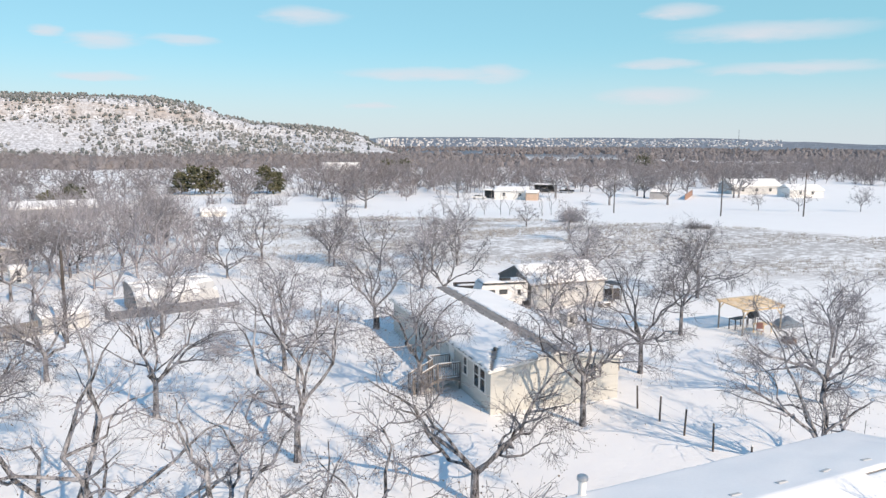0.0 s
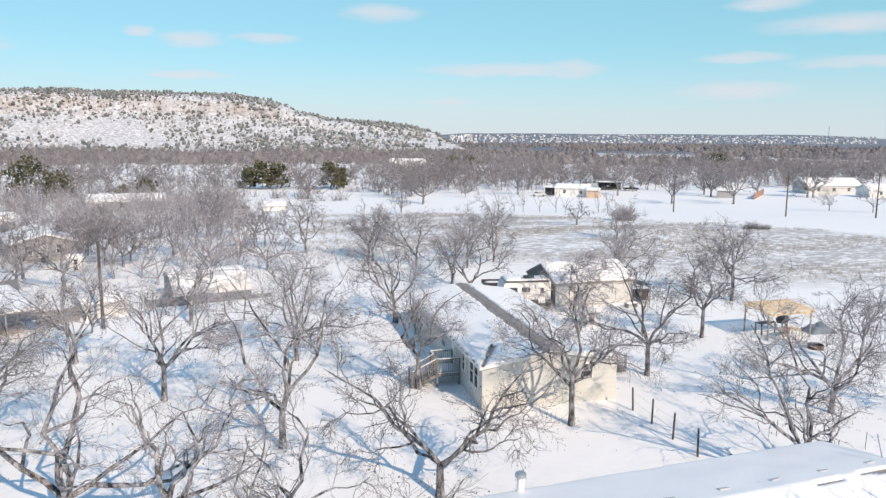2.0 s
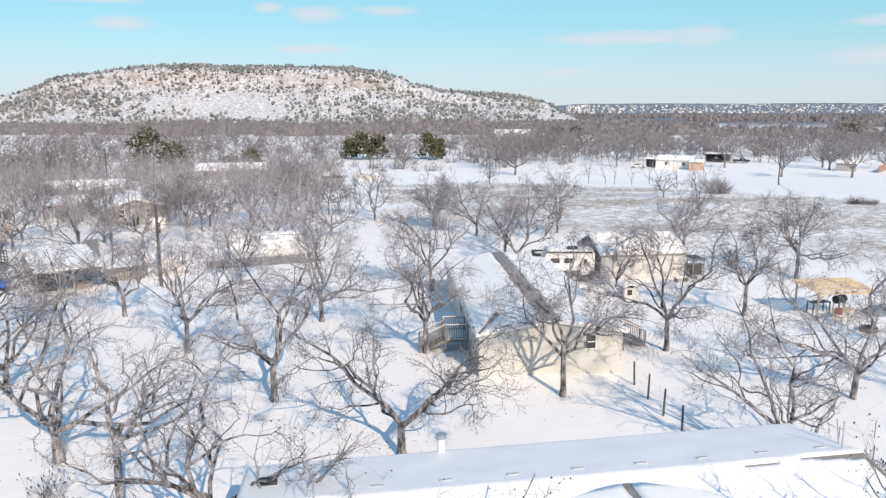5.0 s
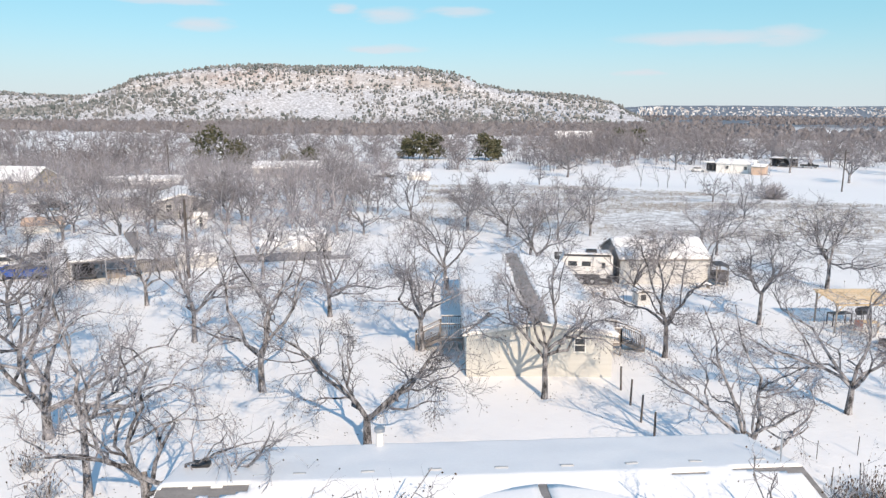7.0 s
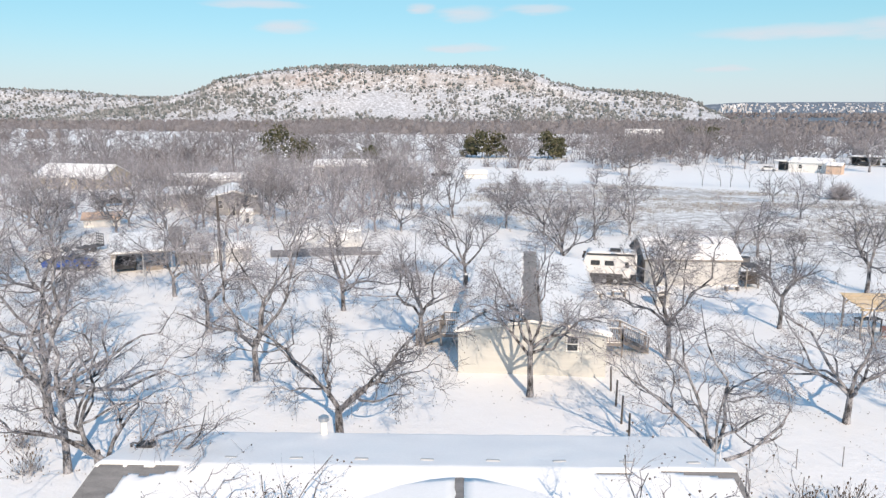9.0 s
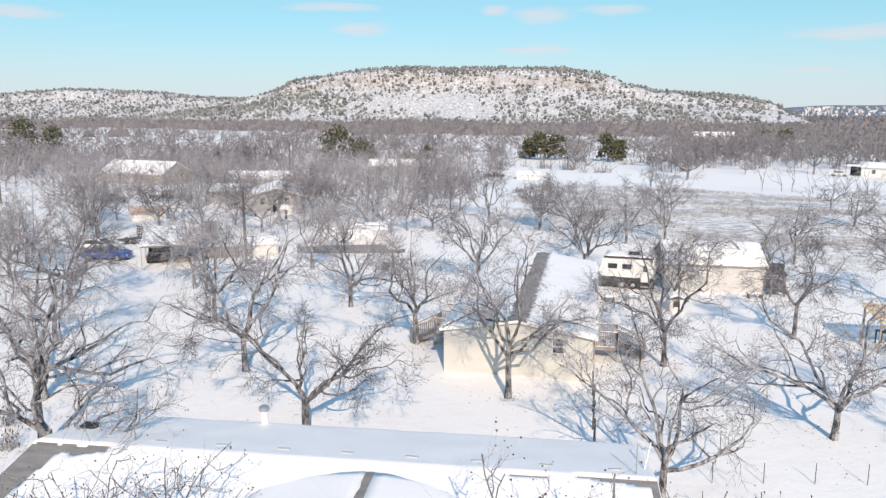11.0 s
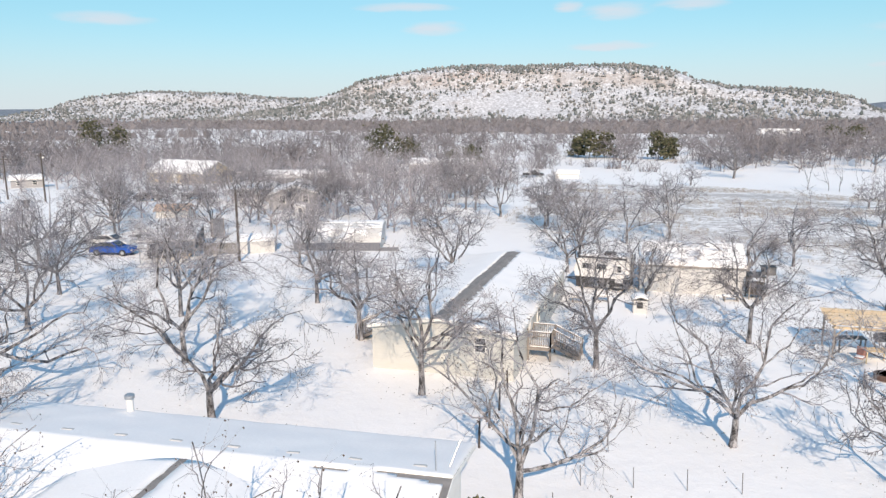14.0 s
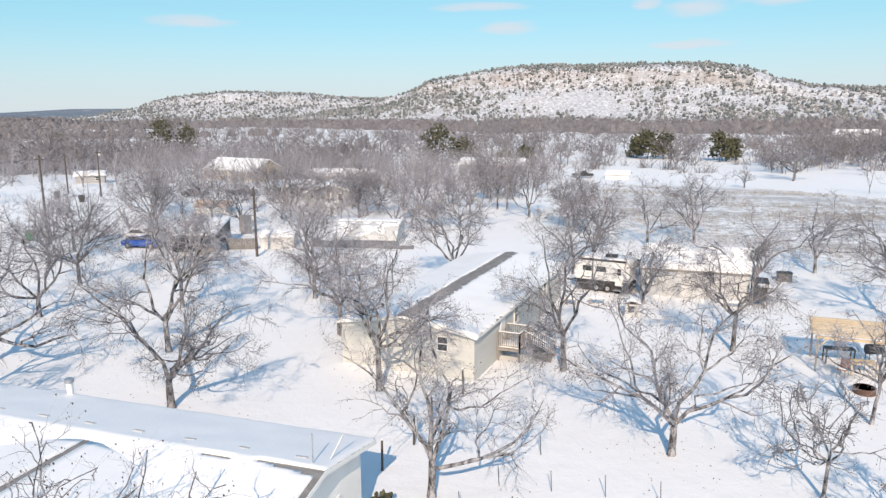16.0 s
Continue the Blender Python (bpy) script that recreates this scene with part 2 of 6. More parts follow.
def ground_material():
    """Snow, with dry grass standing through it on the open field."""
    m, nt, p = node_mat("snowy_ground", 0.6)
    N, K = nt.nodes, nt.links

    def math_node(op, a, b=None):
        n = N.new("ShaderNodeMath")
        n.operation = op
        for i, v in enumerate((a, b)):
            if v is None:
                continue
            if isinstance(v, (int, float)):
                n.inputs[i].default_value = v
            else:
                K.new(v, n.inputs[i])
        return n.outputs[0]

    def ramp_range(v, lo, hi, inverse=False):
        n = N.new("ShaderNodeMapRange")
        n.interpolation_type = "SMOOTHSTEP"
        n.inputs["From Min"].default_value, n.inputs["From Max"].default_value = lo, hi
        if inverse:
            n.inputs["To Min"].default_value, n.inputs["To Max"].default_value = 1, 0
        K.new(v, n.inputs["Value"])
        return n.outputs[0]

    co = N.new("ShaderNodeTexCoord")
    sep = N.new("ShaderNodeSeparateXYZ")
    K.new(co.outputs["Object"], sep.inputs[0])
    X, Y = sep.outputs[0], sep.outputs[1]

    def grain(scale, detail=5, stretch=(1, 1, 1), rough=0.6):
        mp = N.new("ShaderNodeMapping")
        mp.inputs["Scale"].default_value = stretch
        K.new(co.outputs["Object"], mp.inputs["Vector"])
        n = N.new("ShaderNodeTexNoise")
        n.inputs["Scale"].default_value, n.inputs["Detail"].default_value, n.inputs["Roughness"].default_value = scale, detail, rough
        K.new(mp.outputs[0], n.inputs["Vector"])
        return n.outputs[0]

    # the field begins nearer the further one goes along x
    edge = math_node("ADD", Y, math_node("MULTIPLY", math_node("MAXIMUM", math_node("SUBTRACT", X, 12), 0), 0.75))
    field = math_node("MULTIPLY", ramp_range(edge, 40, 66), ramp_range(math_node("ADD", Y, math_node("MULTIPLY", math_node("MULTIPLY", X, X), 0.0102)), 122, 134, True))
    field = math_node("MULTIPLY", field, ramp_range(X, -12, 8))
    streak = grain(0.075, 4, (0.45, 1.5, 1))
    tuft = grain(0.9, 6, (0.7, 1.1, 1), 0.75)
    amount = math_node("ADD", math_node("MULTIPLY", streak, 0.6), math_node("MULTIPLY", tuft, 1.4))
    amount = math_node("MULTIPLY", ramp_range(amount, 0.90, 1.08), field)
    # a thin scatter of stems and litter elsewhere
    far = math_node("MULTIPLY", ramp_range(grain(2.2, 6, (1, 1, 1), 0.8), 0.66, 0.75), ramp_range(grain(0.05, 3), 0.45, 0.62))
    amount = math_node("MAXIMUM", amount, math_node("MULTIPLY", far, 0.55))
    grass = N.new("ShaderNodeValToRGB")
    grass.color_ramp.elements[0].color, grass.color_ramp.elements[1].color = (0.19, 0.165, 0.15, 1), (0.40, 0.355, 0.33, 1)
    K.new(grain(5.0, 4), grass.inputs["Fac"])
    snow = N.new("ShaderNodeValToRGB")
    snow.color_ramp.elements[0].color, snow.color_ramp.elements[1].color = (0.80, 0.80, 0.81, 1), (0.86, 0.86, 0.86, 1)
    K.new(grain(0.35, 5), snow.inputs["Fac"])
    mix = N.new("ShaderNodeMix")
    mix.data_type = "RGBA"
    K.new(math_node("MULTIPLY", amount, 0.75), mix.inputs["Factor"])
    K.new(snow.outputs[0], mix.inputs["A"])
    K.new(grass.outputs[0], mix.inputs["B"])
    # beyond the near woods the plain is wooded, with a few snowy clearings; haze blue is painted in
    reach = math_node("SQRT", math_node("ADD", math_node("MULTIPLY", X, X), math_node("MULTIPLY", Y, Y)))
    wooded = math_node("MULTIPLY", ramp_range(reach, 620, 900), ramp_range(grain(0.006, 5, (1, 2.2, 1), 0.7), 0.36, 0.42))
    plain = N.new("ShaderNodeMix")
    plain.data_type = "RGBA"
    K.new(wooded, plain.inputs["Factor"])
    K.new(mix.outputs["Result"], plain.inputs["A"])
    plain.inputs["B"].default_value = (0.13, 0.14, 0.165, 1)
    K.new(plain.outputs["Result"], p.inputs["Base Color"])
    bp = N.new("ShaderNodeBump")
    bp.inputs["Strength"].default_value, bp.inputs["Distance"].default_value = 0.5, 0.12
    K.new(math_node("ADD", grain(0.9, 6), math_node("MULTIPLY", grain(6.0, 4), 0.25)), bp.inputs["Height"])
    K.new(bp.outputs[0], p.inputs["Normal"])
    return m


M_ground = ground_material()


# ---------------------------------------------------------------- mesh helpers
def smooth(a, b, v):
    s = min(1.0, max(0.0, (v - a) / (b - a)))
    return s * s * (3 - 2 * s)


def gz(x, y):
    """Height of the ground."""
    z = -2.6 * smooth(55, 150, y)
    near = 1 - smooth(120, 300, abs(y) + abs(x))
    return z + near * (0.10 * noise.noise((x * 0.11, y * 0.11, 3.0)) + 0.03 * noise.noise((x * 0.6, y * 0.6, 9.0)))


def thing(name, m, label, category, group="", kind=""):
    """An Empty at the base of a thing."""
    ob = new(name)
    ob.matrix_world = m
    ob.empty_display_size = 0.3
    return tagged(ob, label, category, group, kind)


def part(name, bm, material, parent, label=""):
    me = bpy.data.meshes.new(name)
    if isinstance(bm, bmesh.types.BMesh):
        bm.to_mesh(me)
        bm.free()
    else:
        me.from_pydata(bm[0], [], bm[1])
    me.materials.append(material)
    ob = new(name, me)
    ob.parent = parent
    return tagged(ob, label)


def again(name, ob, parent, m=None):
    """Another part on the same mesh."""
    o = new(name, ob.data)
    o.parent = parent
    if m is not None:
        o.matrix_basis = m
    return o


def box(bm, c, s, m=None, bevel=0.0):
    r = bmesh.ops.create_cube(bm, size=1.0, matrix=(m or Matrix()) @ Matrix.Translation(c) @ Matrix.Diagonal((*s, 1)))
    if bevel:
        es = list({e for v in r["verts"] for e in v.link_edges})
        bmesh.ops.bevel(bm, geom=es, offset=bevel, segments=1, affect="EDGES")
    return bm


def boxes(*items, bevel=0.0):
    bm = bmesh.new()
    for c, s in items:
        box(bm, c, s, None, bevel)
    return bm


def cyl(bm, a, b, r1, r2=None, n=10):
    a, b = Vector(a), Vector(b)
    d = b - a
    m = Matrix.Translation((a + b) / 2) @ d.to_track_quat("Z", "Y").to_matrix().to_4x4()
    bmesh.ops.create_cone(bm, cap_ends=True, segments=n, radius1=r1, radius2=r1 if r2 is None else r2, depth=d.length, matrix=m)
    return bm


def prism(bm, pts, y0, y1):
    """A profile in x and z, drawn out along y."""
    f = [bm.verts.new((x, y0, z)) for x, z in pts]
    b = [bm.verts.new((x, y1, z)) for x, z in pts]
    n = len(pts)
    bm.faces.new(f)
    bm.faces.new(b[::-1])
    for i in range(n):
        bm.faces.new((f[i], b[i], b[(i + 1) % n], f[(i + 1) % n]))
    bmesh.ops.recalc_face_normals(bm, faces=bm.faces)
    return bm


def snow_slab(x0, x1, y0, y1, zf, thick=0.14, step=0.35, ragged=0.08, seed=0, skip=None):
    """A blanket of snow over a roof slope whose height is zf(x, y); ragged edges, soft top. skip(x, y): bare spots."""
    rs = random.Random(seed)
    rx, ry = ragged if isinstance(ragged, tuple) else (ragged, ragged)
    nx, ny = max(2, int((x1 - x0) / step)), max(2, int((y1 - y0) / step))
    bm = bmesh.new()
    top, low = {}, {}
    for i in range(nx + 1):
        for j in range(ny + 1):
            x, y = x0 + (x1 - x0) * i / nx, y0 + (y1 - y0) * j / ny
            if i in (0, nx):
                x += rs.uniform(-rx, rx)
            if j in (0, ny):
                y += rs.uniform(-ry, ry)
            e = 0.35 if (i in (0, nx) or j in (0, ny)) else 1.0
            if skip and any(skip(x + a * step * 0.7, y + b * step * 0.7) for a in (-1, 1) for b in (-1, 1)):
                e = 0.3
            h = thick * e * (1 + 0.3 * noise.noise((x * 0.8, y * 0.8, seed)))
            top[i, j] = bm.verts.new((x, y, zf(x, y) + 0.01 + h))
    cells = [(i, j) for i in range(nx) for j in range(ny) if not (skip and skip(x0 + (x1 - x0) * (i + .5) / nx, y0 + (y1 - y0) * (j + .5) / ny))]
    for i, j in cells:
        bm.faces.new((top[i, j], top[i + 1, j], top[i + 1, j + 1], top[i, j + 1]))
    rim = [e for e in bm.edges if len(e.link_faces) == 1]
    r = bmesh.ops.extrude_edge_only(bm, edges=rim)
    for v in r["geom"]:
        if isinstance(v, bmesh.types.BMVert):
            v.co.z = zf(v.co.x, v.co.y) + 0.004
    bmesh.ops.delete(bm, geom=[v for v in bm.verts if not v.link_faces], context="VERTS")
    bmesh.ops.recalc_face_normals(bm, faces=bm.faces)
    for f in bm.faces:
        f.smooth = True
    return bm


def tubes(lines, k):
    """Tapered tubes round polylines of points and radii, as vertices and faces."""
    V, F = [], []
    for pts, rad in lines:
        base = len(V)
        d = pts[-1] - pts[0]
        u = np.cross(d, (0.31, 0.11, 0.94) if abs(d[2]) < 0.8 * np.linalg.norm(d) else (1.0, 0.2, 0.0))
        u /= np.linalg.norm(u) + 1e-9
        w = np.cross(d, u)
        w /= np.linalg.norm(w) + 1e-9
        for p, r in zip(pts, rad):
            for a in range(k):
                c, s = math.cos(a * 2 * math.pi / k) * r, math.sin(a * 2 * math.pi / k) * r
                V.append((p[0] + u[0] * c + w[0] * s, p[1] + u[1] * c + w[1] * s, p[2] + u[2] * c + w[2] * s))
        for i in range(len(pts) - 1):
            o = base + i * k
            for a in range(k):
                b = (a + 1) % k
                F.append((o + a, o + b, o + k + b, o + k + a))
    return V, F


def join(a, b):
    n = len(a[0])
    return a[0] + b[0], a[1] + [tuple(i + n for i in f) for f in b[1]]


# ---------------------------------------------------------------- bare trees
def grow(rs, p, d, length, r0, r1, n, wander, lift):
    """One limb: points and radii. lift: how it turns up (or, below 0, droops) along its way."""
    pts, rad = [p], [r0]
    d = d / np.linalg.norm(d)
    way = d
    for i in range(n):
        d = 0.7 * d + 0.3 * way + np.array([rs.gauss(0, wander), rs.gauss(0, wander), rs.gauss(0, wander) + lift])
        d = d / np.linalg.norm(d)
        p = p + d * length / n
        pts.append(p)
        rad.append(r0 + (r1 - r0) * (i + 1) / n)
    return pts, rad


def aside(rs, d, angle, turn):
    """A direction that leaves d by the angle, round by turn."""
    d = d / np.linalg.norm(d)
    u = np.cross(d, (0.2, 0.3, 0.93) if abs(d[2]) < 0.9 else (1, 0, 0))
    u /= np.linalg.norm(u)
    w = np.cross(d, u)
    return d * math.cos(angle) + (u * math.cos(turn) + w * math.sin(turn)) * math.sin(angle)


def tree_meshes(seed, height, trunk=1.8, limbs=None, counts=(8, 6, 6), twig=0.007, lean=(0, 0), husks=0.12, stout=1.0, segs=1, forks=2):
    """Trunk with limbs, branches with twigs, and dry husks. limbs: bearing, rise above the level, length, in degrees and metres."""
    rs = random.Random(seed)
    r0 = (0.0165 * height + 0.026) * stout
    if limbs is None:
        n = rs.choice((3, 4, 4, 5))
        a0 = rs.uniform(0, 360)
        limbs = [(a0 + i * 360 / n + rs.uniform(-25, 25), rs.uniform(42, 62), (height - trunk) * rs.uniform(0.78, 0.98)) for i in range(n)]
        limbs.append((rs.uniform(0, 360), rs.uniform(74, 85), (height - trunk) * 0.95))
    stem = grow(rs, np.array([0.0, 0.0, -0.15]), np.array([lean[0], lean[1], 1.0]), trunk + 0.15, r0 * 1.15, r0 * 0.85, 4, 0.03, 0)
    stem[1][0] = r0 * 1.45
    big, mid, small, tips = [stem], [], [], []
    rl = r0 * (0.78 if len(limbs) < 4 else 0.62)
    bearers = []
    for az, el, ln in limbs:
        a, e = radians(az), radians(el)
        d = np.array([math.sin(a) * math.cos(e), math.cos(a) * math.cos(e), math.sin(e)])
        start = stem[0][-1] - np.array([0, 0, 1]) * rs.uniform(0.0, 0.25 * trunk)
        limb = grow(rs, start, d, ln * 1.14, rl, 0.016, 8, 0.29, 0.0)
        big.append(limb)
        bearers.append((limb, ln, 0.3, max(2, round(counts[0] * 0.55))))
        # the limb forks into crooked arms
        for f in range(forks):
            k = rs.choice((1, 2, 3, 3, 4))
            out = aside(rs, limb[0][k + 1] - limb[0][k], radians(rs.uniform(30, 58)), rs.uniform(0, 6.283))
            out[2] = abs(out[2]) * 0.9 + 0.05
            arm = grow(rs, limb[0][k], out, ln * (1 - k / 8) * rs.uniform(0.85, 1.15), limb[1][k] * 0.74, 0.013, 8, 0.29, 0.03)
            big.append(arm)
            bearers.append((arm, ln * 0.8, 0.2, max(2, round(counts[0] * 0.38))))
    for limb, ln, low, many in bearers:
        for i in range(many):
            s = low + (1 - low) * (i + rs.random()) / many
            k = min(7, int(s * 8))
            q = limb[0][k] + (limb[0][k + 1] - limb[0][k]) * (s * 8 - k if s < 1 else 1)
            rr = limb[1][k] * 0.62
            ln2 = ln * (0.46 - 0.22 * s) * rs.uniform(0.7, 1.25)
            d2 = aside(rs, limb[0][k + 1] - limb[0][k], radians(rs.uniform(35, 68)), rs.uniform(0, 6.283))
            d2[2] += 0.10
            b2 = grow(rs, q, d2, ln2, max(rr, 0.018), 0.009, 5, 0.36, 0.03 if s < 0.6 else -0.02)
            mid.append(b2)
            for j in range(counts[1]):
                s3 = 0.2 + 0.8 * (j + rs.random()) / counts[1]
                k3 = min(4, int(s3 * 5))
                q3 = b2[0][k3] + (b2[0][k3 + 1] - b2[0][k3]) * (s3 * 5 - k3 if s3 < 1 else 1)
                d3 = aside(rs, b2[0][k3 + 1] - b2[0][k3], radians(rs.uniform(30, 62)), rs.uniform(0, 6.283))
                b3 = grow(rs, q3, d3, ln2 * rs.uniform(0.38, 0.65), max(b2[1][k3] * 0.6, twig * 1.2), twig, 3, 0.24, -0.03)
                small.append(b3)
                for t in range(counts[2]):
                    s4 = 0.15 + 0.85 * (t + rs.random()) / counts[2]
                    k4 = min(2, int(s4 * 3))
                    q4 = b3[0][k4] + (b3[0][k4 + 1] - b3[0][k4]) * (s4 * 3 - k4 if s4 < 1 else 1)
                    d4 = aside(rs, b3[0][k4 + 1] - b3[0][k4], radians(rs.uniform(25, 60)), rs.uniform(0, 6.283))
                    b4 = grow(rs, q4, d4, rs.uniform(0.3, 0.75) * height / 8, twig, twig * 0.55, segs, 0.2, -0.04)
                    small.append(b4)
                    if rs.random() < husks:
                        tips.append(b4[0][-1])
    wood = tubes(big, 8)
    crown = join(tubes(mid, 4), tubes(small, 3))
    dots = ([], [])
    for p in tips:
        r = rs.uniform(0.016, 0.036)
        o = len(dots[0])
        for dx, dy, dz in ((1, 0, 0), (-1, 0, 0), (0, 1, 0), (0, -1, 0), (0, 0, 0.8), (0, 0, -1.3)):
            dots[0].append((p[0] + dx * r, p[1] + dy * r * 0.7, p[2] + dz * r - r))
        dots[1].extend((o + a, o + b, o + c) for a, b, c in ((0, 2, 4), (2, 1, 4), (1, 3, 4), (3, 0, 4), (2, 0, 5), (1, 2, 5), (3, 1, 5), (0, 3, 5)))
    return wood, crown, dots


def tree(x, y, seed, height, label="bare grey-barked pecan tree with wide twiggy crown standing in snow", group="bare pecan trees", turn=0.0, **kw):
    wood, crown, dots = tree_meshes(seed, height, **kw)
    t = thing("pecan_tree", pose(x, y, gz(x, y), 0, 0, turn), label, "tree", group)
    w = part("trunk", wood, M_bark, t)
    for f in w.data.polygons:
        f.use_smooth = True
    part("crown", crown, M_twig, t, "fine bare twigs")
    if dots[0]:
        tagged(part("dead_foliage", dots, M_husk, t, "dark dry husks and leaves on the twigs"), kind="stuff")
    return t


# ---------------------------------------------------------------- ground, hills
def warp(n, far, near):
    """Grid lines close together in the middle and wide apart at the rim."""
    u = np.linspace(-1, 1, n)
    k = math.asinh(far / near)
    return np.sinh(u * k) * near


def ground_sheet():
    xs, ys = warp(190, 4700, 22), warp(190, 4700, 22)
    V = [(float(x), float(y) + 15, gz(float(x), float(y) + 15)) for y in ys for x in xs]
    n = len(xs)
    F = [(j * n + i, j * n + i + 1, (j + 1) * n + i + 1, (j + 1) * n + i) for j in range(n - 1) for i in range(n - 1)]
    me = bpy.data.meshes.new("ground")
    me.from_pydata(V, [], F)
    me.materials.append(M_ground)
    for f in me.polygons:
        f.use_smooth = True
    return tagged(new("ground", me), "snow-covered ground with dry grass showing through on the field", "ground", "", "structure")


ground_sheet()


def crest(knots, x):
    """Height along a ridge, smoothly between a few knots."""
    for (x0, z0), (x1, z1) in zip(knots, knots[1:]):
        if x0 <= x <= x1:
            s = (x - x0) / (x1 - x0)
            return z0 + (z1 - z0) * (s * s * (3 - 2 * s) * 0.6 + s * 0.4)
    return 0.0


MESA = ((-640, 0), (-560, 14), (-500, 28), (-455, 40), (-404, 57), (-334, 66), (-265, 71), (-202, 69), (-93, 69), (-40, 68), (4, 62), (54, 45), (83, 38), (124, 35), (178, 32), (211, 25), (240, 10), (262, 0))
BUTTE = ((-1128, 0), (-1092, 8), (-1054, 28), (-1010, 38), (-965, 44), (-884, 48), (-721, 43), (-617, 34), (-494, 28), (-364, 5), (-266, 0))


def hill_z(knots, x, v, y, seed):
    """v runs from 0 at the foot in front to 1 on the crest and 2 at the foot behind."""
    h = (1.035 if knots is MESA else 1.0) * crest(knots, x + 12 * noise.noise((x * 0.006, y * 0.006, seed)))
    w = v if v <= 1 else 2 - v
    body = 0.62 * smooth(0.0, 0.95, w) + 0.20 * smooth(0.62, 0.80, w) + 0.18 * w
    gully = noise.noise((x * 0.018, y * 0.006, seed + 2)) * 4 + noise.noise((x * 0.05, y * 0.03, seed + 5)) * 1.6
    return h * body + gully * smooth(0, 0.3, w) * (1 - 0.7 * smooth(0.8, 1.0, w)) * min(1, h / 20) - 3.0


def hill(name, knots, y_front, y_crest, y_back, seed, label, bend=0.0):
    x0, x1 = knots[0][0], knots[-1][0]
    nx, nv = 150, 50
    V = []
    for j in range(nv + 1):
        v = 2.0 * j / nv
        for i in range(nx + 1):
            x = x0 + (x1 - x0) * i / nx
            y = (y_front + (y_crest - y_front) * v if v <= 1 else y_crest + (y_back - y_crest) * (v - 1)) + bend * x
            V.append((x, y, hill_z(knots, x, v, y, seed)))
    n = nx + 1
    F = [(j * n + i, j * n + i + 1, (j + 1) * n + i + 1, (j + 1) * n + i) for j in range(nv) for i in range(nx)]
    me = bpy.data.meshes.new(name)
    me.from_pydata(V, [], F)
    me.materials.append(M_hill)
    for f in me.polygons:
        f.use_smooth = True
    return tagged(new(name, me), label, "hill", "", "structure")


def hill_material():
    """Snow on the slopes, bare red rock and scree where it is steep."""
    m, nt, p = node_mat("snowy_hillside", 0.8)
    N, K = nt.nodes, nt.links
    co, g, sep = N.new("ShaderNodeTexCoord"), N.new("ShaderNodeNewGeometry"), N.new("ShaderNodeSeparateXYZ")
    K.new(g.outputs["Normal"], sep.inputs[0])
    n1, n2 = N.new("ShaderNodeTexNoise"), N.new("ShaderNodeTexNoise")
    n1.inputs["Scale"].default_value, n1.inputs["Detail"].default_value, n1.inputs["Roughness"].default_value = 0.035, 8, 0.7
    n2.inputs["Scale"].default_value, n2.inputs["Detail"].default_value = 0.15, 6
    K.new(co.outputs["Object"], n1.inputs["Vector"])
    K.new(co.outputs["Object"], n2.inputs["Vector"])
    steep = N.new("ShaderNodeMapRange")
    steep.inputs["From Min"].default_value, steep.inputs["From Max"].default_value = 0.97, 0.84
    K.new(sep.outputs[2], steep.inputs["Value"])
    add = N.new("ShaderNodeMath")
    add.operation = "MULTIPLY_ADD"
    K.new(steep.outputs[0], add.inputs[0])
    add.inputs[1].default_value = 0.22
    K.new(n1.outputs[0], add.inputs[2])
    cut = N.new("ShaderNodeMapRange")
    cut.inputs["From Min"].default_value, cut.inputs["From Max"].default_value = 0.60, 0.80
    K.new(add.outputs[0], cut.inputs["Value"])
    rock = N.new("ShaderNodeValToRGB")
    rock.color_ramp.elements[0].color, rock.color_ramp.elements[1].color = (0.25, 0.235, 0.235, 1), (0.46, 0.42, 0.40, 1)
    rock.color_ramp.elements[0].position, rock.color_ramp.elements[1].position = 0.35, 0.65
    K.new(n2.outputs[0], rock.inputs["Fac"])
    mix = N.new("ShaderNodeMix")
    mix.data_type = "RGBA"
    # low brush and stones that show through thin snow
    n3, thin = N.new("ShaderNodeTexNoise"), N.new("ShaderNodeValToRGB")
    n3.inputs["Scale"].default_value, n3.inputs["Detail"].default_value, n3.inputs["Roughness"].default_value = 0.28, 8, 0.75
    K.new(co.outputs["Object"], n3.inputs["Vector"])
    thin.color_ramp.elements[0].position, thin.color_ramp.elements[1].position = 0.41, 0.57
    # snow and brush both lean blue: a little distance haze is mixed in
    thin.color_ramp.elements[0].color, thin.color_ramp.elements[1].color = (0.72, 0.73, 0.76, 1), (0.36, 0.362, 0.38, 1)
    K.new(n3.outputs[0], thin.inputs["Fac"])
    K.new(thin.outputs[0], mix.inputs["A"])
    K.new(cut.outputs[0], mix.inputs["Factor"])
    # a stretch of red scree under the rim
    red, pick = N.new("ShaderNodeMix"), N.new("ShaderNodeMapRange")
    red.data_type, pick.interpolation_type = "RGBA", "SMOOTHSTEP"
    dist = N.new("ShaderNodeVectorMath")
    dist.operation = "DISTANCE"
    K.new(co.outputs["Object"], dist.inputs[0])
    dist.inputs[1].default_value = (-262, 945, 60)
    pick.inputs["From Min"].default_value, pick.inputs["From Max"].default_value = 75, 20
    K.new(dist.outputs["Value"], pick.inputs["Value"])
    K.new(pick.outputs[0], red.inputs["Factor"])
    K.new(rock.outputs[0], red.inputs["A"])
    red.inputs["B"].default_value = (0.40, 0.32, 0.29, 1)
    K.new(red.outputs["Result"], mix.inputs["B"])
    K.new(mix.outputs["Result"], p.inputs["Base Color"])
    return m


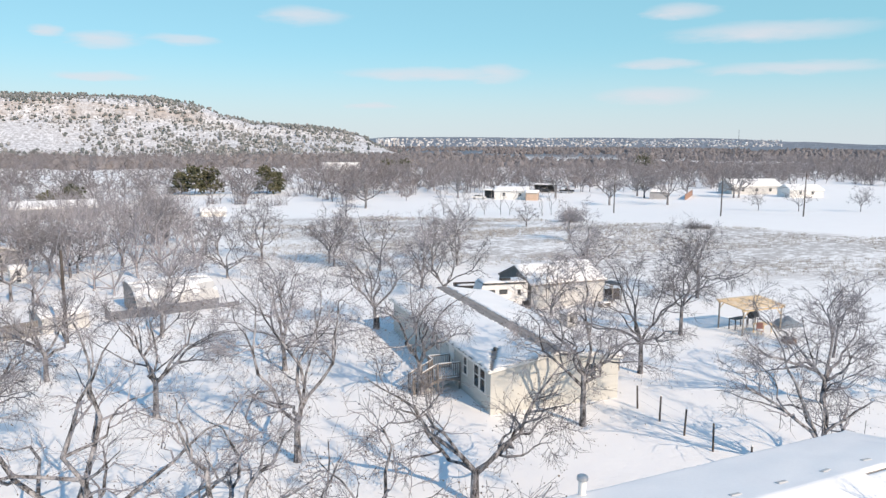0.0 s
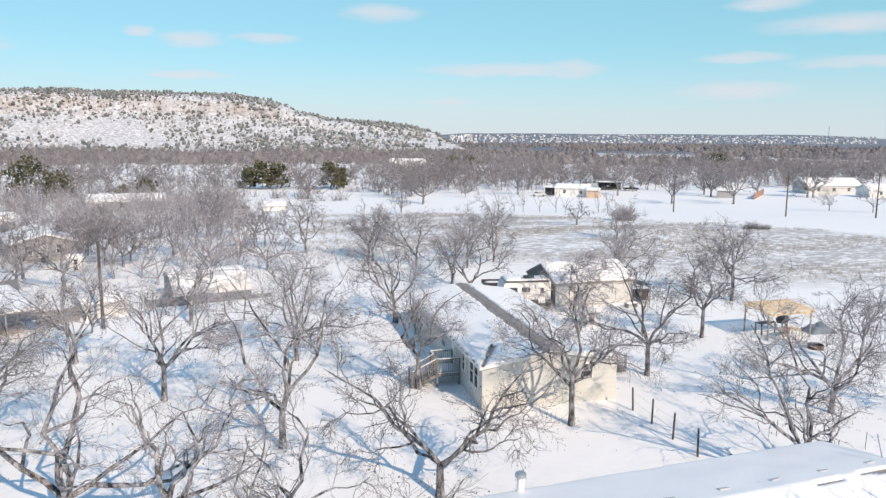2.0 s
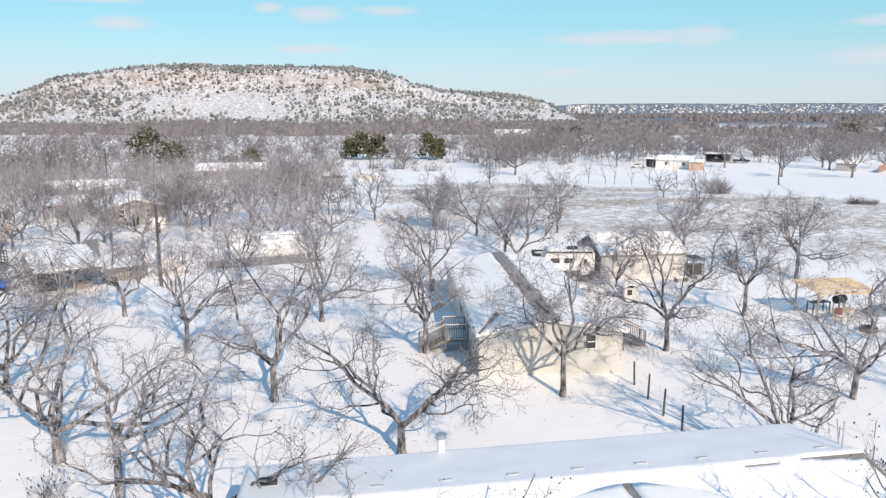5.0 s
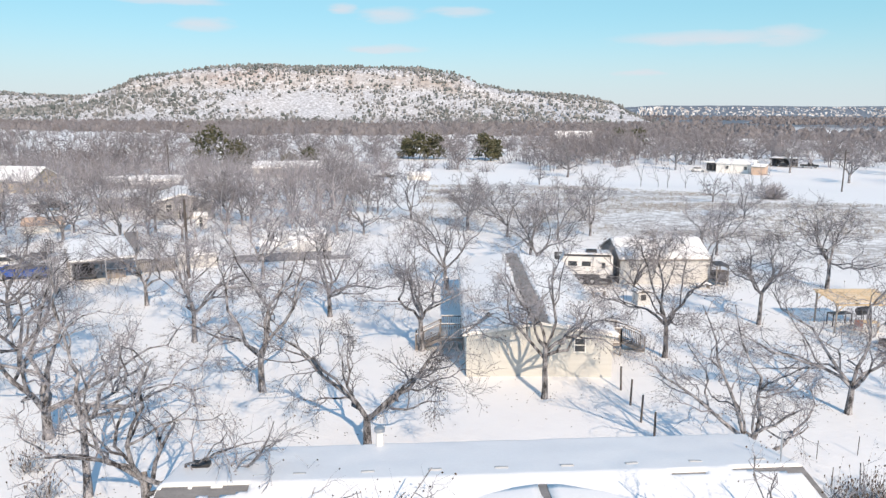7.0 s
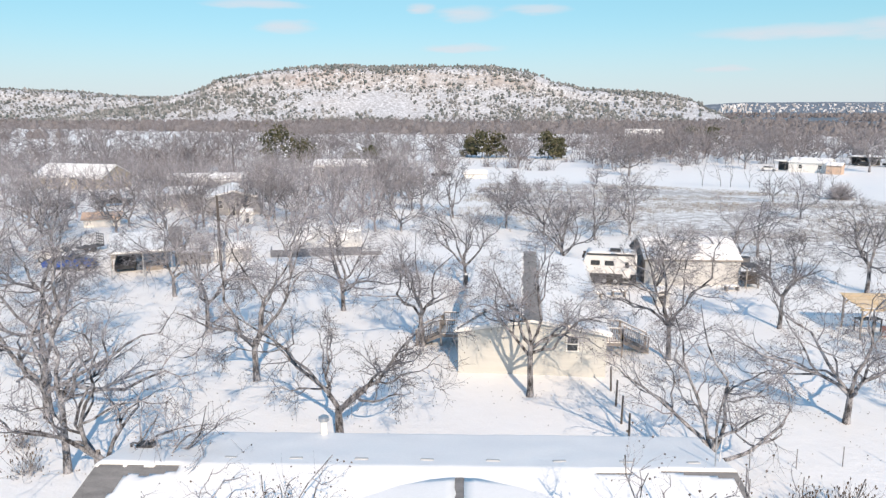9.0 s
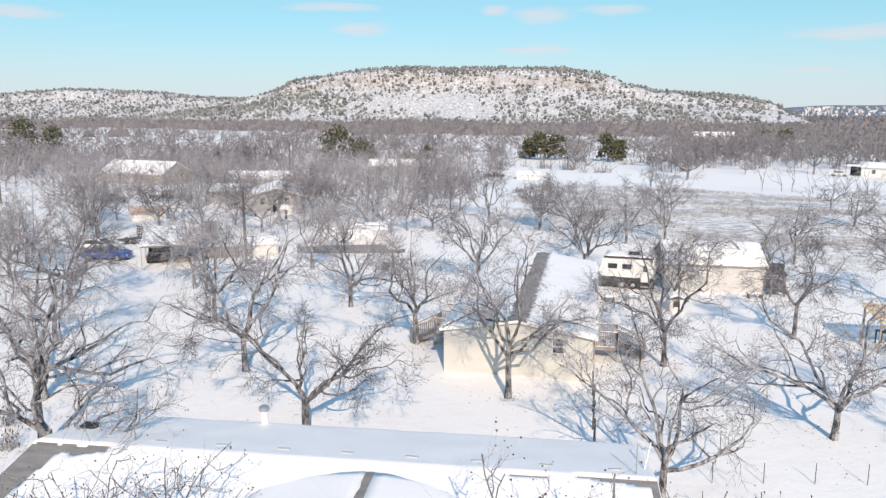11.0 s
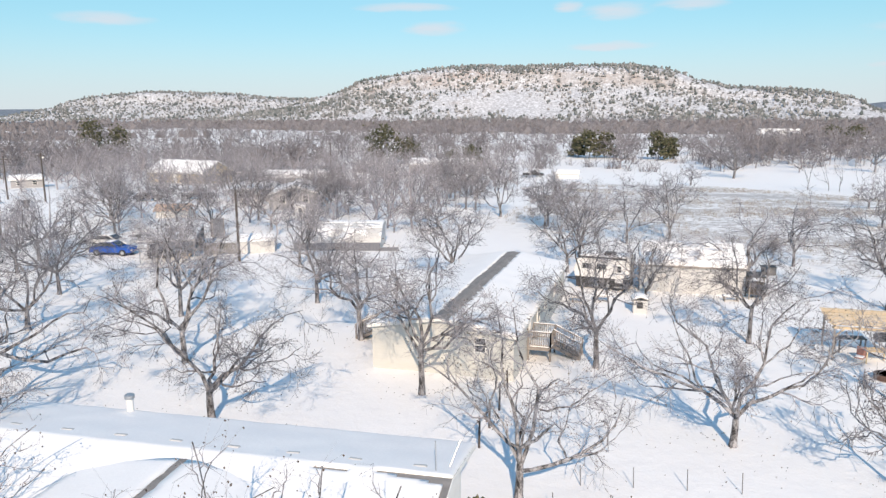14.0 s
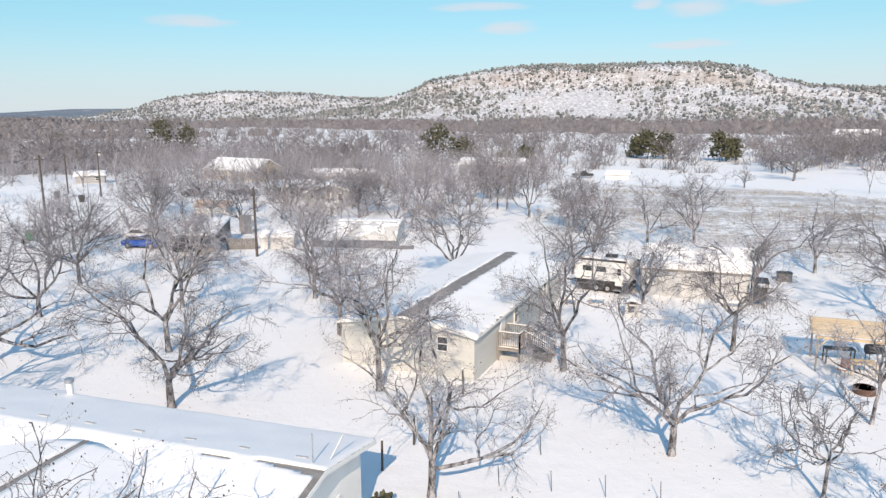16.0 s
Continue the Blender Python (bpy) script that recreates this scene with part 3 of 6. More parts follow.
M_hill = hill_material()
hill("hill_mesa", MESA, 740, 980, 1250, 11, "snowy flat-topped hill dotted with dark junipers")
hill("hill_butte", BUTTE, 850, 1085, 1380, 23, "low snowy hill with scattered scrub")


def clump(rs, p, r, tall, V, F):
    """A leafy clump: a ragged ball of two dozen faces."""
    o = len(V)
    ph = rs.uniform(0, 6.28)
    V.append((p[0], p[1], p[2] + tall * rs.uniform(0.85, 1.1)))
    for ring, (h, w) in enumerate(((0.68, 0.75), (0.25, 1.0))):
        for a in range(5):
            q = r * w * rs.uniform(0.65, 1.2)
            t = ph + (a + 0.5 * ring) * 1.2566
            V.append((p[0] + q * math.cos(t), p[1] + q * math.sin(t), p[2] + tall * h * rs.uniform(0.85, 1.2)))
    V.append((p[0], p[1], p[2] - 0.1))
    for a in range(5):
        b = (a + 1) % 5
        F.append((o, o + 1 + a, o + 1 + b))
        F.append((o + 1 + a, o + 6 + a, o + 1 + b))
        F.append((o + 1 + b, o + 6 + a, o + 6 + b))
        F.append((o + 6 + a, o + 11, o + 6 + b))


def stuff(name, data, mat, label, category):
    me = bpy.data.meshes.new(name)
    me.from_pydata(data[0], [], data[1])
    me.materials.append(mat)
    return tagged(new(name, me), label, category, "", "stuff")


def hill_shrubs():
    """Junipers and bare scrub: thick in drifts and gullies, thin on the snow bank low on the sunny side, a row of trees on the rim."""
    rs = random.Random(5)
    V, F = [], []
    for knots, yf, yc, yb, seed, n in ((MESA, 740, 980, 1250, 11, 24500), (BUTTE, 850, 1085, 1380, 23, 12500)):
        x0, x1 = knots[0][0], knots[-1][0]
        k = 0
        while k < n:
            x, v = rs.uniform(x0, x1), rs.uniform(0.02, 1.10)
            y = yf + (yc - yf) * v if v <= 1 else yc + (yb - yc) * (v - 1)
            dense = noise.noise((x * 0.014 + y * 0.008, y * 0.010, 4.0)) + 0.5 * noise.noise((x * 0.055, y * 0.04, 7.0))
            if knots is MESA:
                bank = math.exp(-((x + 190) / 115) ** 2 - ((v - 0.27) / 0.2) ** 2)
                knoll = smooth(95, 135, x)
                dense += 0.10 - 0.6 * bank - 0.25 * knoll
            else:
                dense += 0.22
            if dense + rs.uniform(-0.42, 0.5) < -0.02:
                k += 0.4
                continue
            k += 1
            if crest(knots, x) < 4:
                continue
            r = 0.4 + 2.4 * rs.random() ** 3.0
            clump(rs, (x, y, hill_z(knots, x, v, y, seed)), r * rs.uniform(0.7, 1.0), r * rs.uniform(1.0, 2.3), V, F)
        # the rim stands against the sky
        for i in range(260 if knots is MESA else 260):
            x = rs.uniform(x0 + 25, x1 - 12)
            if noise.noise((x * 0.03, 3.0, seed)) + rs.uniform(-0.5, 0.5) < -0.05 or crest(knots, x) < 6:
                continue
            v = rs.uniform(0.97, 1.03)
            y = yf + (yc - yf) * v if v <= 1 else yc + (yb - yc) * (v - 1)
            z = hill_z(knots, x, v, y, seed)
            tall = rs.uniform(2.2, 5.6) if knots is MESA else rs.uniform(2.0, 4.2)
            for q in range(3):
                clump(rs, (x + rs.gauss(0, 0.9), y + rs.gauss(0, 0.9), z + tall * 0.25 * q), tall * rs.uniform(0.3, 0.45), tall * rs.uniform(0.4, 0.55), V, F)
    stuff("hill_scrub", (V, F), M_shrub_hazed, "junipers and scrub greyed with haze, scattered over the snowy hill", "shrubs")


hill_shrubs()


def far_ridge():
    """Low wooded rises along the horizon, with snowy clearings; their blue-grey is haze put into the colour."""
    rs = random.Random(8)
    m, nt, p = node_mat("hazed_wooded_ridge", 0.95)
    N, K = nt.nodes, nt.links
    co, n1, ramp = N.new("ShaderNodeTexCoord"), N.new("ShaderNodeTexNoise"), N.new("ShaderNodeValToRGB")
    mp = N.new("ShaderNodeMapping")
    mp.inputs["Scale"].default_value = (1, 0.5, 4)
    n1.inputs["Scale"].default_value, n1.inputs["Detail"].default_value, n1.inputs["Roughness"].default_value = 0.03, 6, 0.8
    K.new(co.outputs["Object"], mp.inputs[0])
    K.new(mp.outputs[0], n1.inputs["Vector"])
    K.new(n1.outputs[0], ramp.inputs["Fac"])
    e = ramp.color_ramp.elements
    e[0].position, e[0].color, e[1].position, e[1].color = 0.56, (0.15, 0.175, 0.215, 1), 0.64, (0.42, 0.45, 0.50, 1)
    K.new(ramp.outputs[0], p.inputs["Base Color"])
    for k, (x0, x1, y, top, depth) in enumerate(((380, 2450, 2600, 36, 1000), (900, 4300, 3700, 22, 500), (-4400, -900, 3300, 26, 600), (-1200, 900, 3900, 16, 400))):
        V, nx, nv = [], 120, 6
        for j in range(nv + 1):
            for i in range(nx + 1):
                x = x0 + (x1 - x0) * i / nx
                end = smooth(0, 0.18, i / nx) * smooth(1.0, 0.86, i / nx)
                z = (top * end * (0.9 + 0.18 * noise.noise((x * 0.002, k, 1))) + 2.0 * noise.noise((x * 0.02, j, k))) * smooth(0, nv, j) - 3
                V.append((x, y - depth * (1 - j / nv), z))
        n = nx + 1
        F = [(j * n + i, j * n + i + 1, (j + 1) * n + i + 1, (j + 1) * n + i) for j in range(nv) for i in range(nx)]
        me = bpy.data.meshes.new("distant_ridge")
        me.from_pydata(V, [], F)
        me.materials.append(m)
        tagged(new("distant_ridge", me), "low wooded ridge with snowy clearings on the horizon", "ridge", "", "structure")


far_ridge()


def distant_town():
    """Small pale houses and snowy plots at the foot of the far ridge, each a block with a pitched roof."""
    rs = random.Random(41)
    V, F = [], []
    for i in range(900):
        y = rs.uniform(1780, 2330)
        x = y * rs.uniform(0.26, 1.0)
        w, d, h = 0.8 + 3.6 * rs.random() ** 2, rs.uniform(2, 5), rs.uniform(0.5, 1.7)
        z = 30 * smooth(0, 1, (y - 1600) / 1000) - 1
        o = len(V)
        for s in (-1, 1):
            V.extend(((x + s * w, y - d, z - 8), (x + s * w, y + d, z - 8), (x + s * w, y + d, z + h), (x + s * w, y, z + h * 1.5), (x + s * w, y - d, z + h)))
        F.extend(((o, o + 4, o + 3, o + 2, o + 1), (o + 5, o + 6, o + 7, o + 8, o + 9), (o, o + 5, o + 9, o + 4), (o + 4, o + 9, o + 8, o + 3), (o + 3, o + 8, o + 7, o + 2), (o + 2, o + 7, o + 6, o + 1)))
    stuff("distant_town", (V, F), M_town, "pale snowy roofs of a distant town below the ridge", "houses")


M_town = island_surface("town_roofs", [(0.80, 0.80, 0.82), (0.45, 0.43, 0.42), (0.72, 0.72, 0.75), (0.30, 0.28, 0.28), (0.82, 0.82, 0.84)])
distant_town()


# ---------------------------------------------------------------- trees round the houses
TREES = [  # x, y, height, trunk height, limbs (bearing, rise, length) or None
    (4.02, -3.1, 8.0, 2.8, ((-70, 50, 5.0), (15, 76, 5.4), (85, 22, 4.4), (-20, 62, 5.0), (95, 58, 4.6), (-100, 30, 3.4))),
    (-4.6, -8.9, 7.4, 1.5, ((-72, 46, 6.4), (62, 62, 6.2), (-20, 70, 4.6), (100, 40, 4.2))),
    (18.95, -4.8, 8.0, 1.7, ((-70, 42, 6.2), (75, 45, 6.0), (-25, 62, 6.0), (25, 65, 6.0), (180, 55, 4.0))),
    (14.4, 19.7, 5.4, 0.7, ((-75, 46, 4.2), (70, 48, 4.4), (-20, 66, 4.4), (25, 60, 4.6), (170, 60, 3.2))),
    (-2.65, 4.35, 8.6, 2.0, None),
    (12.25, 3.5, 8.0, 2.2, ((-78, 48, 6.0), (80, 50, 6.0), (-15, 72, 5.6), (40, 70, 5.6), (190, 45, 4.4))),
    (-10.95, -2.35, 9.0, 2.3, ((-60, 52, 7.4), (70, 48, 7.0), (-5, 72, 6.8), (45, 64, 6.5), (200, 50, 5.0))),
    (-17.4, 5.85, 8.0, 2.2, None),
    (-24.0, 14.5, 7.6, 1.9, None),
    (20.95, 10.6, 7.0, 2.4, None),
    (31.2, 21.2, 8.4, 2.4, None),
    (-19.3, -8.1, 9.6, 1.4, ((-80, 48, 7.2), (-30, 62, 7.4), (20, 66, 7.4), (80, 46, 7.0), (150, 55, 5.0))),
    (-9.6, 11.9, 8.2, 1.9, None),
    (22.2, 26.0, 8.4, 1.8, None),
    (16.0, 46.8, 8.2, 1.4, None),
    (7.5, 34.8, 7.6, 1.0, None),
    (-1.2, 20.4, 8.2, 2.0, None),
    (1.5, 50.2, 7.4, 1.8, None),
    (-6.0, 59.0, 8.4, 1.4, None),
    (-12.6, 65.0, 6.2, 2.2, None),
    (-19.8, 81.0, 9.6, 1.6, None),
    (-22.5, 59.0, 7.4, 1.0, None),
    (-29.5, 54.0, 7.6, 2.0, None),
    (-36.4, 47.4, 7.6, 1.8, None),
    (-31.0, 41.5, 7.6, 1.8, None),
    (-46.0, 46.9, 7.0, 1.2, None),
    (-17.4, 23.6, 7.2, 2.0, None),
    (11.6, 43.2, 7.4, 1.6, None),
    (27.0, 35.5, 7.4, 1.6, None),
    (-25.3, 0.1, 8.6, 1.6, None),
    (-40.7, 13.4, 7.6, 2.0, None),
    (-43.5, 18.6, 7.6, 2.0, None),
    (-30.8, 8.3, 8.0, 1.8, None),
    (27.2, 1.9, 6.0, 2.2, None),
    (-11.1, 46.6, 7.0, 1.0, None),
    (6.0, 45.7, 7.4, 1.4, None),
    (-10.9, -17.2, 7.6, 3.2, ((70, 46, 5.4), (100, 26, 5.2), (20, 60, 5.0), (-80, 46, 4.8), (-20, 66, 4.6), (-45, 30, 4.4))),
    (-15.0, -13.2, 7.6, 3.6, ((-60, 50, 4.2), (40, 64, 4.4), (110, 40, 3.8))),
    (24.6, -6.3, 4.9, 1.6, None),
    (27.8, -9.3, 4.6, 1.4, None),
    (7.3, 27.6, 7.4, 1.6, None),
    (-47.0, 33.0, 8.4, 1.8, None),
    (-52.0, 38.5, 8.0, 1.8, None),
    (-44.0, 40.5, 8.0, 1.6, None),
    (-35.0, 35.0, 7.4, 1.8, None),
    (-57.5, 44.0, 8.0, 1.8, None),
    (40.5, 62.0, 6.8, 1.0, None),
    (-27.3, 52.5, 7.0, 1.6, None),
    (-17.6, 76.2, 8.0, 1.6, None),
    (-11.2, 65.2, 6.4, 1.8, None),
    (-20.4, 66.7, 6.6, 1.6, None),
    (1.4, 52.8, 6.6, 1.6, None),
    (-33.3, 59.9, 6.8, 1.6, None),
    (-45.2, 62.0, 6.6, 1.2, None),
    (-50.3, 62.6, 6.8, 1.4, None),
    (-26.9, 55.2, 6.4, 1.4, None),
]
for i, (tx, ty, th, tk, tl) in enumerate(TREES):
    near = ty < 13 and tx < 22
    thin = ty < -7 and tx < -10 or tx > 24 and ty < 5
    tree(tx, ty, 100 + i, th, trunk=tk, limbs=tl, counts=(6, 5, 4) if tx > 24 and ty < 5 else (6, 5, 5) if thin else (8, 7, 6) if near else (8, 6, 5) if ty < 35 else (7, 5, 4), twig=0.008 if near else 0.0095 if ty < 40 else 0.013,
         husks=0.04 if tx > 24 and ty < 5 else 0.15 if thin else 0.3 if ty < 0 else 0.14 if ty < 20 else 0.04, stout=0.7 if tx > 24 and ty < 5 else 1.25 if (tx, ty) in ((-19.3, -8.1), (-4.6, -8.9)) else 0.95)

# stout limbs parting low over one short trunk
tree(10.9, -11.8, 77, 6.4, label="bare pecan tree parting low into spreading limbs in snow", trunk=1.5,
     limbs=((-75, 46, 5.2), (-30, 66, 5.4), (50, 58, 5.6), (88, 42, 5.4), (150, 62, 3.4)), counts=(7, 6, 5), husks=0.3, stout=1.15)

# thin young trees in the yard, with dead leaves on
for i, (tx, ty, th) in enumerate(((6.6, -24.9, 8.1), (8.0, -24.2, 7.9), (-4.7, -23.4, 6.7), (-2.9, -23.0, 6.9), (9.2, -24.7, 7.6), (-6.6, -24.2, 6.0))):
    rs_y = random.Random(900 + i)
    tree(tx, ty, 300 + i, th, label="slender young bare tree with a few dead leaves", group="slender young trees", trunk=th * 0.45, stout=0.2,
         limbs=[(a + 40 * i, rs_y.uniform(50, 78), th * rs_y.uniform(0.36, 0.5)) for a in (0, 65, 130, 190, 250, 310)], counts=(6, 3, 2), twig=0.0038, husks=0.7, forks=1)


def simple_tree(rs, height, twig, n1=6, n2=5, n3=3):
    """A small, light bare tree for the distance."""
    lines = [grow(rs, np.array([0, 0, -0.3]), np.array([rs.uniform(-.1, .1), rs.uniform(-.1, .1), 1.0]), height * rs.uniform(0.12, 0.3), 0.16, 0.12, 1, 0, 0)]
    top = lines[0][0][-1]
    for i in range(n1):
        a, e = i * 6.283 / n1 + rs.uniform(-.4, .4), radians(rs.uniform(28, 84))
        d = np.array([math.sin(a) * math.cos(e), math.cos(a) * math.cos(e), math.sin(e)])
        b = grow(rs, top, d, height * rs.uniform(0.5, 0.8), 0.08, twig, 3, 0.2, 0.04)
        lines.append(b)
        for j in range(n2):
            k = rs.randrange(0, 3)
            q = b[0][k] + (b[0][k + 1] - b[0][k]) * rs.random()
            c = grow(rs, q, aside(rs, b[0][k + 1] - b[0][k], radians(rs.uniform(30, 65)), rs.uniform(0, 6.28)), height * rs.uniform(0.16, 0.28), twig * 1.2, twig * 0.8, 1, 0, 0)
            lines.append(c)
            for t in range(n3):
                q2 = c[0][0] + (c[0][1] - c[0][0]) * rs.uniform(0.3, 1)
                lines.append(grow(rs, q2, aside(rs, c[0][1] - c[0][0], radians(rs.uniform(25, 60)), rs.uniform(0, 6.28)), height * rs.uniform(0.09, 0.17), twig, twig * 0.6, 1, 0, 0))
    v, f = tubes(lines, 3)
    return np.array(v), np.array(f)


def planted(name, spots, kinds, mat, label):
    """Sets out tree shapes at the spots: x, y, scale, turn, shape."""
    VV, FF, o = [], [], 0
    for x, y, s, a, k in spots:
        v, f = kinds[k]
        c, si = math.cos(a) * s, math.sin(a) * s
        q = np.stack([v[:, 0] * c - v[:, 1] * si + x, v[:, 0] * si + v[:, 1] * c + y, v[:, 2] * s + gz(x, y) - 0.1], 1)
        VV.append(q)
        FF.append(f + o)
        o += len(v)
    V, F = np.concatenate(VV), np.concatenate(FF)
    me = bpy.data.meshes.new(name)
    me.vertices.add(len(V))
    me.vertices.foreach_set("co", V.astype(np.float32).ravel())
    me.loops.add(F.size)
    me.loops.foreach_set("vertex_index", F.astype(np.int32).ravel())
    me.polygons.add(len(F))
    me.polygons.foreach_set("loop_start", np.arange(0, F.size, 4, dtype=np.int32))
    me.update(calc_edges=True)
    me.validate()
    me.materials.append(mat)
    return tagged(new(name, me), label, "trees", "", "stuff")


def woods():
    rs = random.Random(3)
    kinds = [simple_tree(rs, 10.5, 0.06, 5, 4, 2) for _ in range(8)]
    spots = []
    # the belt behind the fields, thick along its edge
    while len(spots) < 1300:
        q, a = 195 + 560 * rs.random() ** 1.9, radians(rs.uniform(-62, 54))
        x, y = 5 + q * math.sin(a), -38 + q * math.cos(a)
        edge = 170 + 14 * noise.noise((x * 0.02, 1, 1)) + (14 if x > 50 else 0) - (35 if x < -60 else 0)
        if y < edge and a > -0.7:
            continue
        if noise.noise((x * 0.008, y * 0.012, 5.0)) < -0.30:
            continue
        if any(abs(x - a) < 9 and y < b + 3 for a, b in ((13, 210), (-10, 214), (-70, 182), (-44, 176))):
            continue
        spots.append((x, y, rs.uniform(0.75, 1.35), rs.uniform(0, 6.28), rs.randrange(8)))
    # a thick stand of tall trees behind the homes across the field
    while len(spots) < 1700:
        x, y = rs.uniform(35, 360), rs.uniform(150, 300)
        if y < 192 - 0.12 * max(0, x - 110) + 8 * noise.noise((x * 0.03, 1, 1)) or abs(x - 62) < 12 and y > 290:
            continue
        spots.append((x, y, rs.uniform(0.85, 1.3), rs.uniform(0, 6.28), rs.randrange(8)))
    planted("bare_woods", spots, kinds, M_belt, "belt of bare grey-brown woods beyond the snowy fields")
    # woods so far off that single stems no longer show
    rs2 = random.Random(31)
    V, F = [], []
    n = 0
    while n < 8200:
        q, a = 480 + 1350 * rs2.random() ** 1.15, radians(rs2.uniform(-66, 57))
        x, y = 5 + q * math.sin(a), -38 + q * math.cos(a)
        if noise.noise((x * 0.004, y * 0.006, 5.0)) < -0.22 or (740 < y < 1250 and -600 < x < 240) or (840 < y < 1380 and -1120 < x < -250):
            continue
        n += 1
        r = rs2.uniform(2.2, 4.6)
        clump(rs2, (x, y, gz(x, y) - 1.5), r, rs2.uniform(4.5, 8), V, F)
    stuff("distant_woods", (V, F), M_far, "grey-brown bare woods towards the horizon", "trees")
    # brush between the stems
    kinds3 = []
    for k in range(5):
        lines = []
        for i in range(24):
            a, e = rs.uniform(0, 6.28), rs.uniform(0.5, 1.5)
            d = np.array([math.cos(a) * math.cos(e), math.sin(a) * math.cos(e), math.sin(e)])
            lines.append(grow(rs, np.array([rs.gauss(0, 0.9), rs.gauss(0, 0.9), 0.0]), d, rs.uniform(1.5, 4.2), 0.05, 0.03, 1, 0.1, 0))
        v, f = tubes(lines, 3)
        kinds3.append((np.array(v), np.array(f)))
    brush = []
    while len(brush) < 1000:
        q, a = 190 + 430 * rs.random() ** 1.5, radians(rs.uniform(-62, 54))
        x, y = 5 + q * math.sin(a), -38 + q * math.cos(a)
        if a > -0.7 and y < 166 + 12 * noise.noise((x * 0.03, 1, 1)) + (14 if x > 50 else 0) - (35 if x < -60 else 0):
            continue
        brush.append((x, y, rs.uniform(0.7, 1.4), rs.uniform(0, 6.28), rs.randrange(5)))
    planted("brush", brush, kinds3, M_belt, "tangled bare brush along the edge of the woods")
    kinds2 = [simple_tree(rs, 7.5, 0.019, 6, 5, 2) for _ in range(6)]
    spots = [(x, y, rs.uniform(0.7, 1.05), rs.uniform(0, 6.28), rs.randrange(6)) for x, y in ((-36, 55.5), (-40.5, 54.5), (-44, 57), (-33, 58), (-73, 79), (-77.5, 80), (-82, 82), (-69, 83), (-60, 93), (-55, 94), (-65, 94), (-38, 139), (-31, 140), (-46, 139))]
    tries = 0
    while len(spots) < 500 and tries < 90000:
        tries += 1
        x, y = rs.uniform(-160, -14), rs.uniform(18, 165)
        if (x > -46 and (y < 38 or y < 60 and x < -30 and rs.random() < 0.6)) or (x < -60 and y < 70 and x < -60 - 0.3 * y and rs.random() < 0.8):
            continue
        if abs(0.72 * (x + 76) - 0.69 * (y - 42)) < 30 and abs(0.69 * (x + 76) + 0.72 * (y - 42) - 1) < 9:
            continue    # the snowy street
        if any((x - a) ** 2 + (y - b) ** 2 < 7 for a, b, *_ in spots):
            continue
        if any(abs(x - a) < w and abs(y - b) < h for a, b, w, h in KEEP_CLEAR):
            continue
        spots.append((x, y, rs.uniform(0.75, 1.25), rs.uniform(0, 6.28), rs.randrange(6)))
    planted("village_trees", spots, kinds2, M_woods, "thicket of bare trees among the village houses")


# x, y, half width, half depth of the plots that stay free of scattered trees
KEEP_CLEAR = ((-86, 99, 9, 6), (-42.5, 149, 11, 5), (-49.5, 68.5, 4, 3), (-33, 25, 6, 7), (-39, 63, 4, 5), (-48.6, 48, 4, 4), (-38, 23, 5, 6), (-40, 38, 3, 8), (-60, 101, 7, 3), (-66, 67, 6, 4), (-40.5, 46, 2, 2), (-109, 75, 5, 5), (-16, 34, 7, 5))
woods()


# ---------------------------------------------------------------- buildings
def window(parent, p, n, w, h, name="window"):
    """A framed window of two sashes at p on a wall that faces n ('-y', '+y', '-x', '+x')."""
    bm = bmesh.new()
    t = 0.06
    for c, s in (((0, 0, h / 2), (w + t, 0.07, t)), ((0, 0, -h / 2), (w + t + 0.06, 0.10, t)), ((-w / 2, 0, 0), (t, 0.07, h)), ((w / 2, 0, 0), (t, 0.07, h)), ((0, 0, 0), (w, 0.06, 0.05))):
        box(bm, c, s)
    rz = {"-y": 0, "+y": 180, "-x": -90, "+x": 90}[n]
    f = part(name, bm, M_white, parent, "white window frame")
    f.matrix_basis = pose(*p, 0, 0, rz)
    for zc in (-h / 4, h / 4):
        part("pane", boxes(((0, 0.015, zc), (w - t, 0.02, h / 2 - t * 0.8))), M_glass, f, "dark glass pane")
    return f


